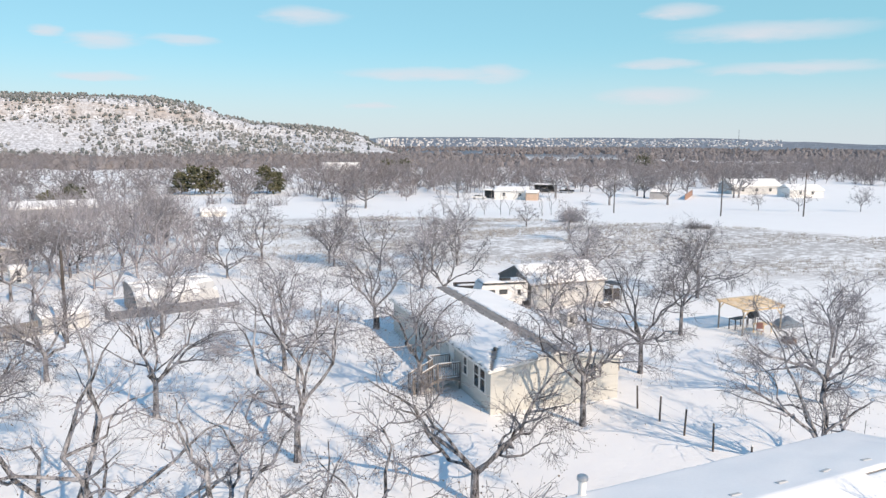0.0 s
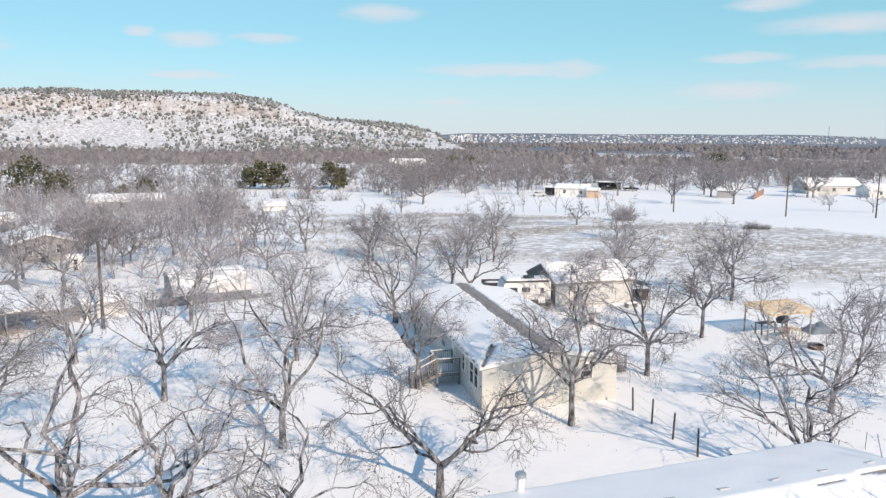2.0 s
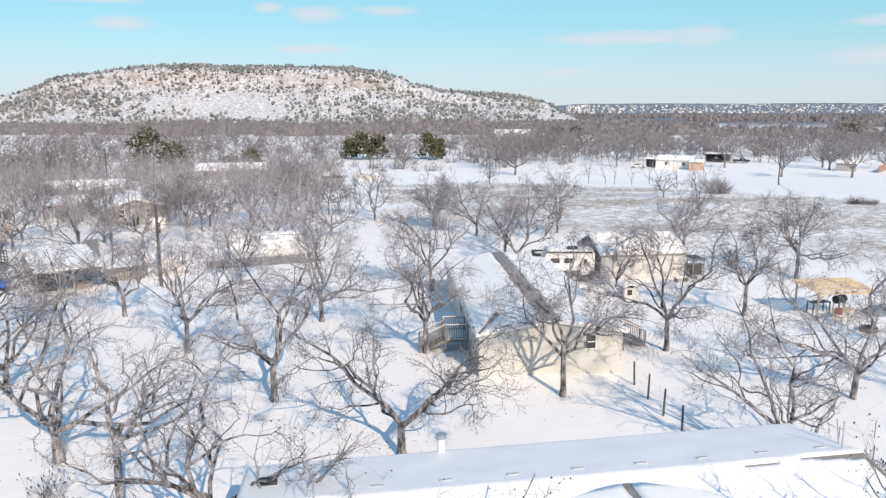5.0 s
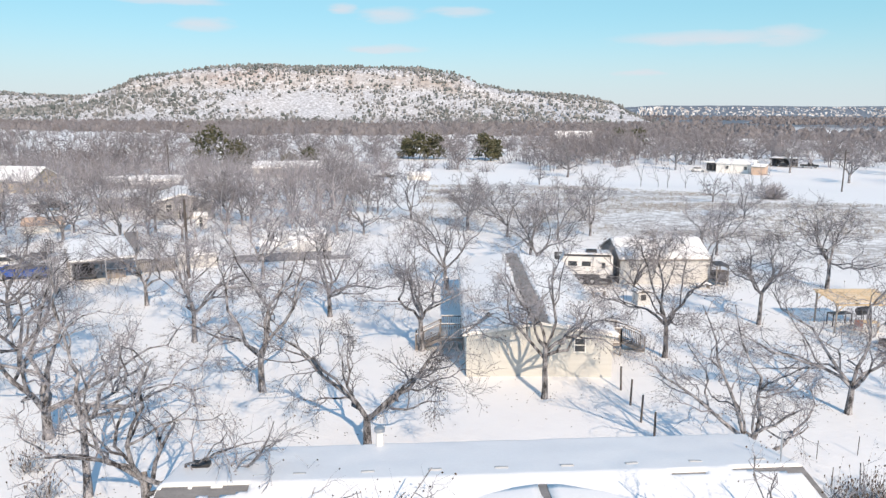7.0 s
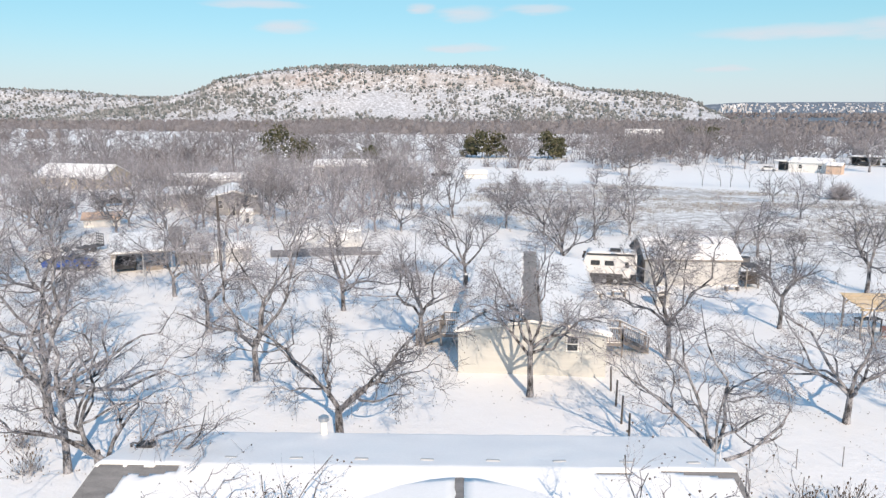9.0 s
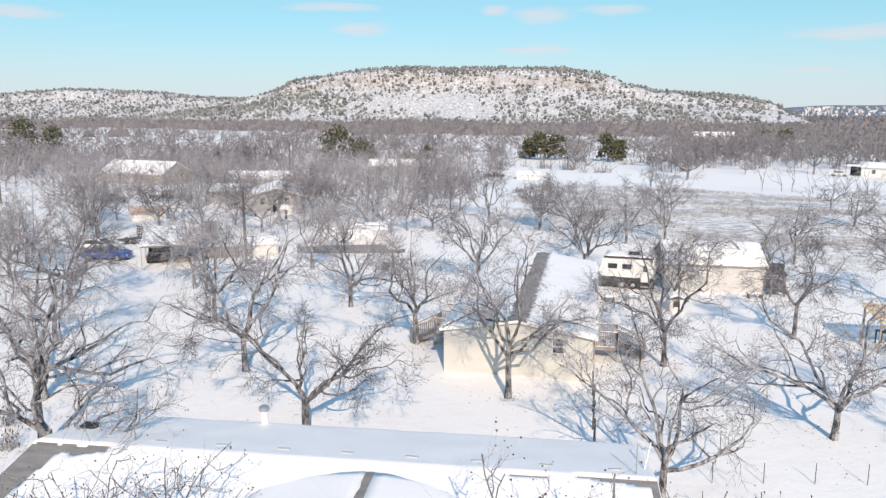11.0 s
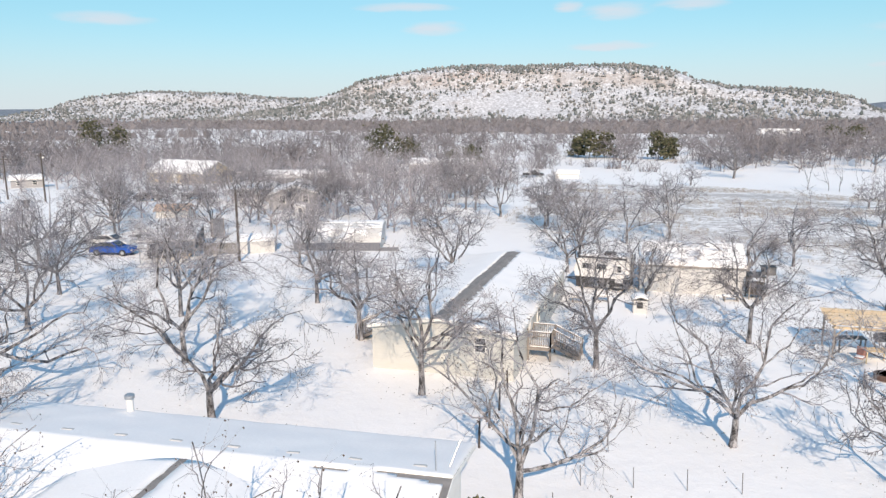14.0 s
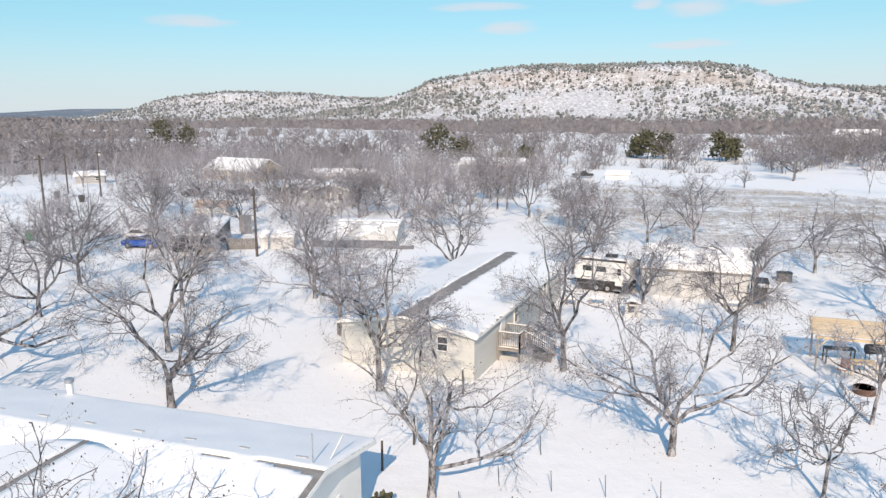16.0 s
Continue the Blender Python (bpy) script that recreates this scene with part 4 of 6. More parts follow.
def gable_house(name, m, label, L, W, eave, ridge, wall, roof, over=0.3, snow=0.14, gap=0.0, windows=(), doors=(), category="house", group="", skip=None, seed=1, trim=M_white, skirt=None, step=0.4):
    """A house with its ridge along x, on an Empty at the middle of its floor."""
    t = thing(name, m, label, category, group)
    hl, hw = L / 2, W / 2
    sl = (ridge - eave) / hw
    bm = bmesh.new()
    prof = [(-hw, -0.3), (hw, -0.3), (hw, eave), (0, ridge), (-hw, eave)]
    f = [bm.verts.new((-hl, y, z)) for y, z in prof]
    b = [bm.verts.new((hl, y, z)) for y, z in prof]
    bm.faces.new(f[::-1])
    bm.faces.new(b)
    for i in range(5):
        if i not in (2, 3):
            bm.faces.new((f[i], f[(i + 1) % 5], b[(i + 1) % 5], b[i]))
    bmesh.ops.recalc_face_normals(bm, faces=bm.faces)
    bmesh.ops.solidify(bm, geom=bm.faces[:], thickness=0.12)
    part("wall", bm, wall, t)
    # roof boards
    bm = bmesh.new()
    th = 0.10
    e = hw + over
    ze = ridge - sl * e
    prof = [(-e, ze + 0.01), (0, ridge + 0.01), (e, ze + 0.01), (e, ze + th), (0, ridge + th), (-e, ze + th)]
    f = [bm.verts.new((-hl - over, y, z)) for y, z in prof]
    b = [bm.verts.new((hl + over, y, z)) for y, z in prof]
    for q in ((0, 1, 4, 5), (1, 2, 3, 4)):
        bm.faces.new([f[i] for i in q])
        bm.faces.new([b[i] for i in q[::-1]])
    for i in range(6):
        bm.faces.new((f[i], b[i], b[(i + 1) % 6], f[(i + 1) % 6]))
    bmesh.ops.recalc_face_normals(bm, faces=bm.faces)
    r = part("roof", bm, roof, t)
    # bargeboards along the gables and boards along the eaves
    if trim:
        for s in (-1, 1):
            bm = bmesh.new()
            x = s * (hl + over + 0.012)
            for d in (-1, 1):
                q = [bm.verts.new((x + k * 0.012, y, z)) for k in (-1, 1) for y, z in ((0, ridge + th), (d * e, ze + th), (d * e, ze - 0.05), (0, ridge - 0.05))]
                for a in ((0, 1, 2, 3), (7, 6, 5, 4), (0, 4, 5, 1), (1, 5, 6, 2), (2, 6, 7, 3), (3, 7, 4, 0)):
                    bm.faces.new([q[i] for i in a])
            bmesh.ops.recalc_face_normals(bm, faces=bm.faces)
            part("bargeboard", bm, trim, r)
            part("eaves_board", boxes(((0, s * (e + 0.012), ze + 0.02), (2 * (hl + over), 0.02, 0.14))), trim, r)
    if skirt:
        part("skirting", boxes(((0, -hw - 0.012, 0.2), (L, 0.02, 0.5)), ((0, hw + 0.012, 0.2), (L, 0.02, 0.5)), ((-hl - 0.012, 0, 0.2), (0.02, W + 0.04, 0.5)), ((hl + 0.012, 0, 0.2), (0.02, W + 0.04, 0.5))), skirt, t)
    if snow:
        zf = lambda x, y: ridge + th - sl * abs(y)
        if gap:
            part("snow", snow_slab(-hl - over, hl + over, -e, -gap, zf, snow, step, (0.02, 0.12), seed, skip), M_snow, r, "blanket of snow")
            part("snow", snow_slab(-hl - over, hl + over, gap, e, zf, snow, step, (0.02, 0.12), seed + 1, skip), M_snow, r, "blanket of snow")
        else:
            part("snow", snow_slab(-hl - over, hl + over, -e, e, zf, snow, step, (0.02, 0.05), seed, skip), M_snow, r, "blanket of snow")
    for n, pos, z, w, h in windows:
        p = {"-y": (pos, -hw - 0.03, z), "+y": (pos, hw + 0.03, z), "-x": (-hl - 0.03, pos, z), "+x": (hl + 0.03, pos, z)}[n]
        window(t, p, n, w, h)
    for n, pos, z0 in doors:
        p = {"-y": (pos, -hw - 0.03, z0), "+y": (pos, hw + 0.03, z0), "-x": (-hl - 0.03, pos, z0), "+x": (hl + 0.03, pos, z0)}[n]
        rz = {"-y": 0, "+y": 180, "-x": -90, "+x": 90}[n]
        d = part("door", boxes(((0, 0, 1.0), (0.9, 0.05, 2.0)), ((0, -0.02, 1.45), (0.5, 0.05, 0.7)), bevel=0.01), M_white, t, "white entrance door")
        d.matrix_basis = pose(*p, 0, 0, rz)
        part("handle", boxes(((0.36, -0.06, 0.95), (0.05, 0.06, 0.05))), M_dark, d)
    return t


# the yellow home in the orchard: its ridge runs along y, its sunny end stands on y = 0
home = gable_house("manufactured_home", pose(4.1, 9.6, 0, 0, 0, 90), "long pale yellow home with snowy roof bare along the ridge", 19.2, 8.2, 2.52, 3.2, M_yellow, M_shingle,
                   over=0.22, snow=0.09, gap=0.55, seed=4, skirt=None, step=0.14, skip=lambda x, y: x < -6.9 and abs((x + 9.3) * 0.463 + (y - 3.9) * 0.886) < 0.11 + 0.05 * (x + 9.3),
                   windows=(("-x", -2.25, 1.92, 0.62, 0.82), ("+y", -8.55, 1.75, 0.75, 1.5), ("+y", -7.65, 1.75, 0.75, 1.5), ("+y", -1.0, 1.8, 0.8, 1.0), ("+y", 4.0, 1.8, 0.8, 1.0),
                            ("-y", -2.2, 1.85, 0.75, 1.1), ("-y", 0.6, 1.85, 0.75, 1.1), ("-y", 4.6, 1.85, 0.75, 1.1), ("+y", -5.9, 1.75, 0.6, 1.1)),
                   doors=(("-y", -4.9, 0.55), ("+y", -3.6, 0.55)))


def railing(parent, a, b, h=0.92, step=0.13, snow=True):
    """Rail, lower rail, end posts and balusters from a to b (points on the deck or stair)."""
    a, b = Vector(a), Vector(b)
    d = b - a
    up = Vector((0, 0, 1))
    for z, s in ((h, 0.05), (0.12, 0.035)):
        bm = bmesh.new()
        q = d.to_track_quat("X", "Z").to_matrix().to_4x4()
        box(bm, (0, 0, 0), (d.length, 0.09 if z == h else 0.04, s), Matrix.Translation((a + b) / 2 + up * z) @ q)
        part("rail", bm, M_deckwood, parent)
    if snow:
        bm = bmesh.new()
        box(bm, (0, 0, 0), (d.length, 0.085, 0.05), Matrix.Translation((a + b) / 2 + up * (h + 0.05)) @ d.to_track_quat("X", "Z").to_matrix().to_4x4(), 0.02)
        part("snow", bm, M_snow, parent, "snow on the handrail")
    for p in (a, b):
        o = part("post", boxes(((0, 0, h / 2 - 0.1), (0.09, 0.09, h + 0.25))), M_deckwood, parent)
        o.matrix_basis = Matrix.Translation(p)
    n = int(d.length / step)
    first = None
    for i in range(1, n):
        p = a + d * (i / n)
        m = Matrix.Translation(p + up * (h / 2 + 0.03))
        if first is None:
            first = part("baluster", boxes(((0, 0, 0), (0.035, 0.035, h - 0.12))), M_deckwood, parent)
            first.matrix_basis = m
        else:
            again("baluster", first, parent, m)


def deck(m, w, d, h, stair, label):
    """A small raised deck; its stair goes down towards +x from the middle of its edge."""
    t = thing("deck", m, label, "deck", "decks at the yellow home")
    n = int(w / 0.14)
    first = None
    for i in range(n):
        mm = Matrix.Translation((0.07 + i * w / n, d / 2, h))
        if first is None:
            first = part("plank", boxes(((0, 0, 0), (w / n - 0.012, d, 0.035))), M_deckwood, t)
            first.matrix_basis = mm
        else:
            again("plank", first, t, mm)
    part("joist", boxes(((w / 2, 0.03, h - 0.1), (w, 0.04, 0.16))), M_deckwood, t)
    part("joist", boxes(((w / 2, d - 0.03, h - 0.1), (w, 0.04, 0.16))), M_deckwood, t)
    for x, y in ((0.06, 0.06), (w - 0.06, 0.06), (0.06, d - 0.06), (w - 0.06, d - 0.06)):
        part("leg", boxes(((x, y, h / 2 - 0.1), (0.09, 0.09, h + 0.1))), M_deckwood, t)
    part("snow", snow_slab(0.03, w - 0.02, 0.05, d - 0.05, lambda x, y: h + 0.018, 0.10, 0.3, 0.02, 3), M_snow, t, "snow on the deck")
    railing(t, (0.05, 0.05, h), (w - 0.05, 0.05, h))
    railing(t, (0.05, d - 0.05, h), (w - 0.05, d - 0.05, h))
    if d > 1.3:
        railing(t, (w - 0.05, 0.05, h), (w - 0.05, d - 1.1, h))
    run = stair
    steps = 4
    for i in range(steps):
        z = h * (1 - (i + 1) / (steps + 1))
        part("tread", boxes(((w + run * (i + 0.5) / steps, d - 0.55, z), (run / steps + 0.03, 0.95, 0.04))), M_deckwood, t)
    for y in (d - 1.03, d - 0.07):
        bm = bmesh.new()
        a, b = Vector((w, y, h - 0.1)), Vector((w + run, y, 0.0))
        box(bm, (0, 0, 0), ((b - a).length, 0.04, 0.2), Matrix.Translation((a + b) / 2) @ (b - a).to_track_quat("X", "Z").to_matrix().to_4x4())
        part("stringer", bm, M_deckwood, t)
        railing(t, (w, y, h), (w + run, y, 0.08))
    return t


bm = bmesh.new()
cyl(bm, (-7.1, 2.75, 2.6), (-7.1, 2.75, 3.0), 0.07, n=12)
v = part("roof_vent", bm, M_dark, home, "black roof vent pipe")
bm = bmesh.new()
cyl(bm, (-7.1, 2.75, 2.98), (-7.1, 2.75, 3.06), 0.12, 0.08, 12)
part("cowl", bm, M_dark, v)
deck(pose(8.24, 3.7, 0), 1.4, 1.8, 0.8, 1.6, "small wooden deck with railing and snowy stairs by the home")
deck(pose(-0.04, 6.3, 0, 0, 0, 180), 1.5, 1.9, 0.8, 1.5, "grey wooden deck with snow-capped railing and stairs in shade")


# ---------------------------------------------------------------- the white farmhouse below the camera
def farmhouse():
    ridge, sl = 3.8, 0.19

    def bare(x, y):
        """Spots where shingles show: along the ridge near its end, down the end of the near slope, and a wind-swept corner."""
        if 7.6 < x and -0.10 - 0.11 * (x - 7.6) < y < -0.01:
            return True
        if 5.6 < x < 6.7 and -0.2 < y < -0.09:
            return True
        if x > 9.66 and -3.9 < y < -0.12:
            return True
        u = -6.9 - x
        rough = noise.noise((x * 1.9, y * 1.9, 8)) + 0.5 * noise.noise((x * 5, y * 5, 3))
        return u > 0 and -(0.12 + 0.28 * u + 2.3 * smooth(1.75, 2.25, u)) + 0.35 * rough < y < -0.04 + 0.08 * rough

    t = gable_house("farmhouse", pose(0.26, -18.6, 0, 0, 0, 4.65), "low white farmhouse with deep snow over its shingle roof", 18.9, 6.66, ridge - sl * 3.33, ridge, M_white, M_shingle,
                    over=0.42, snow=0.09, gap=0.0, seed=21, step=0.11, skip=bare, trim=M_white, windows=(("+y", -5, 1.6, 0.9, 1.2), ("+y", 0, 1.6, 0.9, 1.2), ("+y", 5, 1.6, 0.9, 1.2), ("+x", 1.2, 1.6, 0.8, 1.1)))
    # the wing towards the yard, its ridge square to the main one
    wx, wz = 1.46, 3.92
    bm = bmesh.new()
    prism(bm, [(wx - 2.9, -0.3), (wx + 2.9, -0.3), (wx + 2.9, wz - 0.38), (wx, wz - 0.12), (wx - 2.9, wz - 0.38)], -9.0, -3.6)
    part("wing_wall", bm, M_white, t)
    bm = bmesh.new()
    prism(bm, [(wx - 3.3, wz - 0.40), (wx, wz - 0.1), (wx + 3.3, wz - 0.40), (wx + 3.3, wz - 0.30), (wx, wz), (wx - 3.3, wz - 0.30)], -9.3, -0.55)
    r = part("wing_roof", bm, M_shingle, t, "grey shingles showing along the ridge")
    zf = lambda x, y: wz + 0.005 - 0.0909 * abs(x - wx)
    part("snow", snow_slab(wx - 3.3, wx - 0.14, -9.3, -0.6, zf, 0.05, 0.3, 0.03, 31), M_snow, r, "blanket of snow")
    part("snow", snow_slab(wx + 0.14, wx + 3.3, -9.3, -0.6, zf, 0.05, 0.3, 0.03, 32), M_snow, r, "blanket of snow")
    # vents that show through the snow beside the ridge
    first = None
    for i in range(8):
        m = pose(8.73 - 2.08 * i, 0.6, 3.84, -11, 0, random.Random(i).uniform(-6, 6))
        if first is None:
            first = part("roof_vent", boxes(((0, 0, 0), (0.46, 0.22, 0.14)), bevel=0.04), M_vent, t, "grey roof vent half under snow")
            first.matrix_basis = m
        else:
            again("roof_vent", first, t, m)
    part("roof_box", boxes(((-9.05, 1.7, 3.66), (0.55, 0.4, 0.3)), bevel=0.03), M_dark, t, "dark box on the roof")
    bm = bmesh.new()
    cyl(bm, (-3.42, 3.5, 2.9), (-3.42, 3.5, 3.92), 0.13, n=14)
    v = part("flue", bm, M_white, t, "white flue pipe with a grey round cap")
    bm = bmesh.new()
    cyl(bm, (-3.42, 3.5, 3.86), (-3.42, 3.5, 3.98), 0.19, n=16)
    cyl(bm, (-3.42, 3.5, 3.98), (-3.42, 3.5, 4.03), 0.19, 0.12, n=16)
    part("cap", bm, M_steel, v)
    bm = bmesh.new()
    cyl(bm, (9.3, 0.3, 3.5), (9.3, 0.3, 4.9), 0.02, n=6)
    part("aerial_mast", bm, M_steel, t, "thin steel mast")
    bm = bmesh.new()
    cyl(bm, (9.5, 0.6, 3.5), (9.85, 1.3, 4.5), 0.02, n=6)
    part("aerial_mast", bm, M_steel, t, "thin leaning steel mast")
    return t


farmhouse()


# low bushes by the farmhouse end
shrub = thing("evergreen_shrub", pose(9.7, -13.5, gz(9.7, -13.5)), "small green shrub in snow beside the farmhouse wall", "shrub")
rs_s = random.Random(71)
V, F = [], []
for i in range(90):
    a, q = rs_s.uniform(0, 6.28), rs_s.random() ** 0.6 * 0.5
    clump(rs_s, (q * math.cos(a), q * math.sin(a), rs_s.uniform(0, 0.85) * (1 - q)), rs_s.uniform(0.06, 0.13), rs_s.uniform(0.1, 0.2), V, F)
part("foliage", (V, F), M_ever, shrub, "clumped green leaves")
part("trunk", tubes([grow(rs_s, np.array([0, 0, -0.2]), np.array([0.1, 0.0, 1.0]), 0.8, 0.05, 0.02, 3, 0.1, 0)], 6), M_bark, shrub)
for k, (x, y, r) in enumerate(((14.2, -13.7, 1.15), (12.4, -14.4, 0.8), (15.7, -13.2, 1.15), (-16.6, -13.4, 0.9), (-18.4, -11.2, 0.9))):
    t = thing("bare_bush", pose(x, y, gz(x, y)), "low tangled bare bush with dead leaves in snow", "bush", "bushes by the farmhouse")
    rs_s = random.Random(80 + k)
    lines, V, F = [], [], []
    for i in range(150 if x > 0 else 70):
        a, e = rs_s.uniform(0, 6.28), rs_s.uniform(0.4, 1.5)
        d = np.array([math.cos(a) * math.cos(e), math.sin(a) * math.cos(e), math.sin(e)])
        b = grow(rs_s, np.array([rs_s.gauss(0, 0.3), rs_s.gauss(0, 0.3), -0.05]), d, rs_s.uniform(0.6, 1.3) * r, 0.012, 0.005, 3, 0.25, 0)
        lines.append(b)
        if i % 2:
            clump(rs_s, b[0][-1], 0.03, 0.06, V, F)
    part("stems", tubes(lines, 3), M_bark, t, "tangled dark stems")
    tagged(part("dead_foliage", (V, F), M_husk, t, "dead brown leaves"), kind="stuff")


# ---------------------------------------------------------------- yard behind
def stakes():
    first = None
    for i, (x, y, h) in enumerate(((8.3, -1.9, 1.35), (8.32, -3.9, 1.4), (8.33, -5.95, 1.45), (8.38, -8.05, 1.45), (8.2, -10.7, 1.35))):
        t = thing("fence_post", pose(x, y, gz(x, y), (i * 37 % 5) - 2, (i * 53 % 5) - 2, i * 20), "weathered wooden fence post standing in snow", "fence post", "wire fence posts")
        bm = bmesh.new()
        cyl(bm, (0, 0, -0.3), (0, 0, h), 0.058, 0.046, 9)
        part("stake", bm, M_pole, t)
        bm = bmesh.new()
        cyl(bm, (0, 0, h), (0, 0, h + 0.06), 0.052, 0.025, 9)
        part("snow_cap", bm, M_snow, t, "small cap of snow")
    for x, y in ((13.0, -10.0), (15.0, -9.6), (17.0, -9.2), (12.3, -12.4), (14.4, -12.0), (19.0, -8.9), (13.8, -6.8)):
        t = thing("garden_stake", pose(x, y, gz(x, y), 3, -2, 0), "thin steel garden stake standing in snow", "stake", "garden stakes")
        bm = bmesh.new()
        cyl(bm, (0, 0, -0.2), (0, 0, 0.9), 0.016, n=6)
        part("rod", bm, M_pole, t)


stakes()
wire = thing("fence_wire", pose(0, 0, 0), "sagging strands of fence wire between wooden posts", "wire")
for zz in (0.55, 1.1):
    pts = [np.array([8.3 + 0.15 * (i / 8) ** 2, -1.9 - 8.4 * i / 8, zz + 0.03 * math.cos(i * 1.57)]) for i in range(9)]
    part("strand", tubes([(pts, [0.006] * 9)], 4), M_steel, wire)

# metal shed with a shaded gable
shed = gable_house("shed", pose(17.6, 25.65, 0, 0, 0, 3), "cream metal shed with snowy gable roof and dark shaded end", 7.9, 6.2, 2.15, 3.42, M_cream, M_steel, over=0.12, snow=0.12, seed=41,
                   category="shed", trim=M_oldwood, windows=(), doors=())
part("sliding_door", boxes(((-1.2, -3.13, 1.0), (2.0, 0.04, 2.0)), bevel=0.01), M_cream, shed, "cream sliding door")
bm = bmesh.new()
end = [bm.verts.new((-3.975, y, z)) for y, z in ((-3.1, 0.0), (3.1, 0.0), (3.1, 2.12), (0, 3.39), (-3.1, 2.12))]
bm.faces.new(end)
bmesh.ops.recalc_face_normals(bm, faces=bm.faces)
bmesh.ops.solidify(bm, geom=bm.faces[:], thickness=0.02)
part("end_boarding", bm, M_endboard, shed, "weathered dark grey end boarding")
part("end_door", boxes(((-3.99, -1.9, 0.95), (0.04, 0.85, 1.9)), bevel=0.01), M_dark, shed, "dark narrow door")


def camper():
    t = thing("camper", pose(11.0, 22.9, gz(11, 22.9), 0, 0, -6), "white travel trailer with dark shadow band below parked in snow", "travel trailer")
    bm = bmesh.new()
    prism(bm, [(-2.2, 0.95), (-2.35, 1.5), (-2.0, 2.55), (-1.7, 2.65), (2.0, 2.65), (2.15, 2.5), (2.15, 0.95)], -1.1, 1.1)
    part("body", bm, M_whitepaint, t)
    # a solid black band stands in for the shadow under the body
    bm = bmesh.new()
    prism(bm, [(-2.1, 0.16), (-2.18, 0.95), (2.14, 0.95), (2.14, 0.16)], -1.09, 1.09)
    part("under_shadow", bm, M_dark, t, "black band for the shadow underneath")
    for x in (-1.25, -0.1):
        part("window", boxes(((x, -1.115, 1.85), (0.75, 0.03, 0.42)), bevel=0.01), M_glass, t, "dark window")
    d = part("door", boxes(((1.35, -1.12, 1.45), (0.62, 0.04, 1.65)), bevel=0.015), M_whitepaint, t)
    part("pane", boxes(((1.35, -1.145, 1.75), (0.3, 0.02, 0.5))), M_glass, d, "dark glass")
    bm = bmesh.new()
    cyl(bm, (-2.0, -1.16, 2.6), (1.9, -1.16, 2.6), 0.075, n=10)
    part("awning_roll", bm, M_dark, t, "rolled dark awning")
    part("roof_unit", boxes(((0.4, 0, 2.78), (0.9, 0.6, 0.26)), bevel=0.05), M_dark, t, "dark roof air conditioner")
    part("snow", snow_slab(-1.9, 2.05, -1.05, 1.05, lambda x, y: 2.655, 0.12, 0.4, 0.05, 7, lambda x, y: abs(x - 0.4) < 0.5 and abs(y) < 0.4), M_snow, t, "snow on the roof")
    for x in (-0.45, 0.45):
        bm = bmesh.new()
        cyl(bm, (x, -1.12, 0.32), (x, -0.9, 0.32), 0.33, n=16)
        w = part("wheel", bm, M_tyre, t)
        bm = bmesh.new()
        cyl(bm, (x, -1.135, 0.32), (x, -1.05, 0.32), 0.17, n=12)
        part("rim", bm, M_steel, w)
    bm = bmesh.new()
    for y in (-0.5, 0.5):
        cyl(bm, (-2.15, y, 0.5), (-3.3, 0, 0.5), 0.05, n=6)
    part("drawbar", bm, M_dark, t)
    part("step", boxes(((1.35, -1.4, 0.35), (0.6, 0.4, 0.05))), M_steel, t)


camper()

rack = thing("firewood_rack", pose(22.4, 22.6, gz(22.4, 22.6), 0, 0, 4), "dark timber firewood rack against the shed end", "rack")
for sx in (-0.5, 0.5):
    for sy in (-0.8, 0.8):
        part("post", boxes(((sx, sy, 0.85), (0.09, 0.09, 1.9)), bevel=0.006), M_oldwood, rack)
for z in (0.3, 1.6):
    for sx in (-0.5, 0.5):
        part("rail", boxes(((sx, 0, z), (0.06, 1.7, 0.09))), M_oldwood, rack)
rs_w = random.Random(55)
for k in range(26):
    bm = bmesh.new()
    y, z = -0.65 + 0.26 * (k % 6), 0.45 + 0.2 * (k // 6)
    cyl(bm, (-0.48, y, z), (0.48 + rs_w.uniform(-0.06, 0.06), y, z), rs_w.uniform(0.075, 0.1), n=7)
    part("log", bm, M_pole, rack)
part("cover", boxes(((0, 0, 1.82), (1.2, 1.9, 0.05)), bevel=0.01), M_dark, rack, "dark sheet cover")
box_t = thing("storage_box", pose(24.4, 31.3, gz(24.4, 31.3), 0, 0, 12), "dark grey storage box standing in snow", "box")
part("body", boxes(((0, 0, 0.36), (1.1, 0.7, 0.74)), bevel=0.02), M_endboard, box_t)
part("lid", boxes(((0, 0, 0.76), (1.18, 0.78, 0.06)), bevel=0.015), M_dark, box_t)

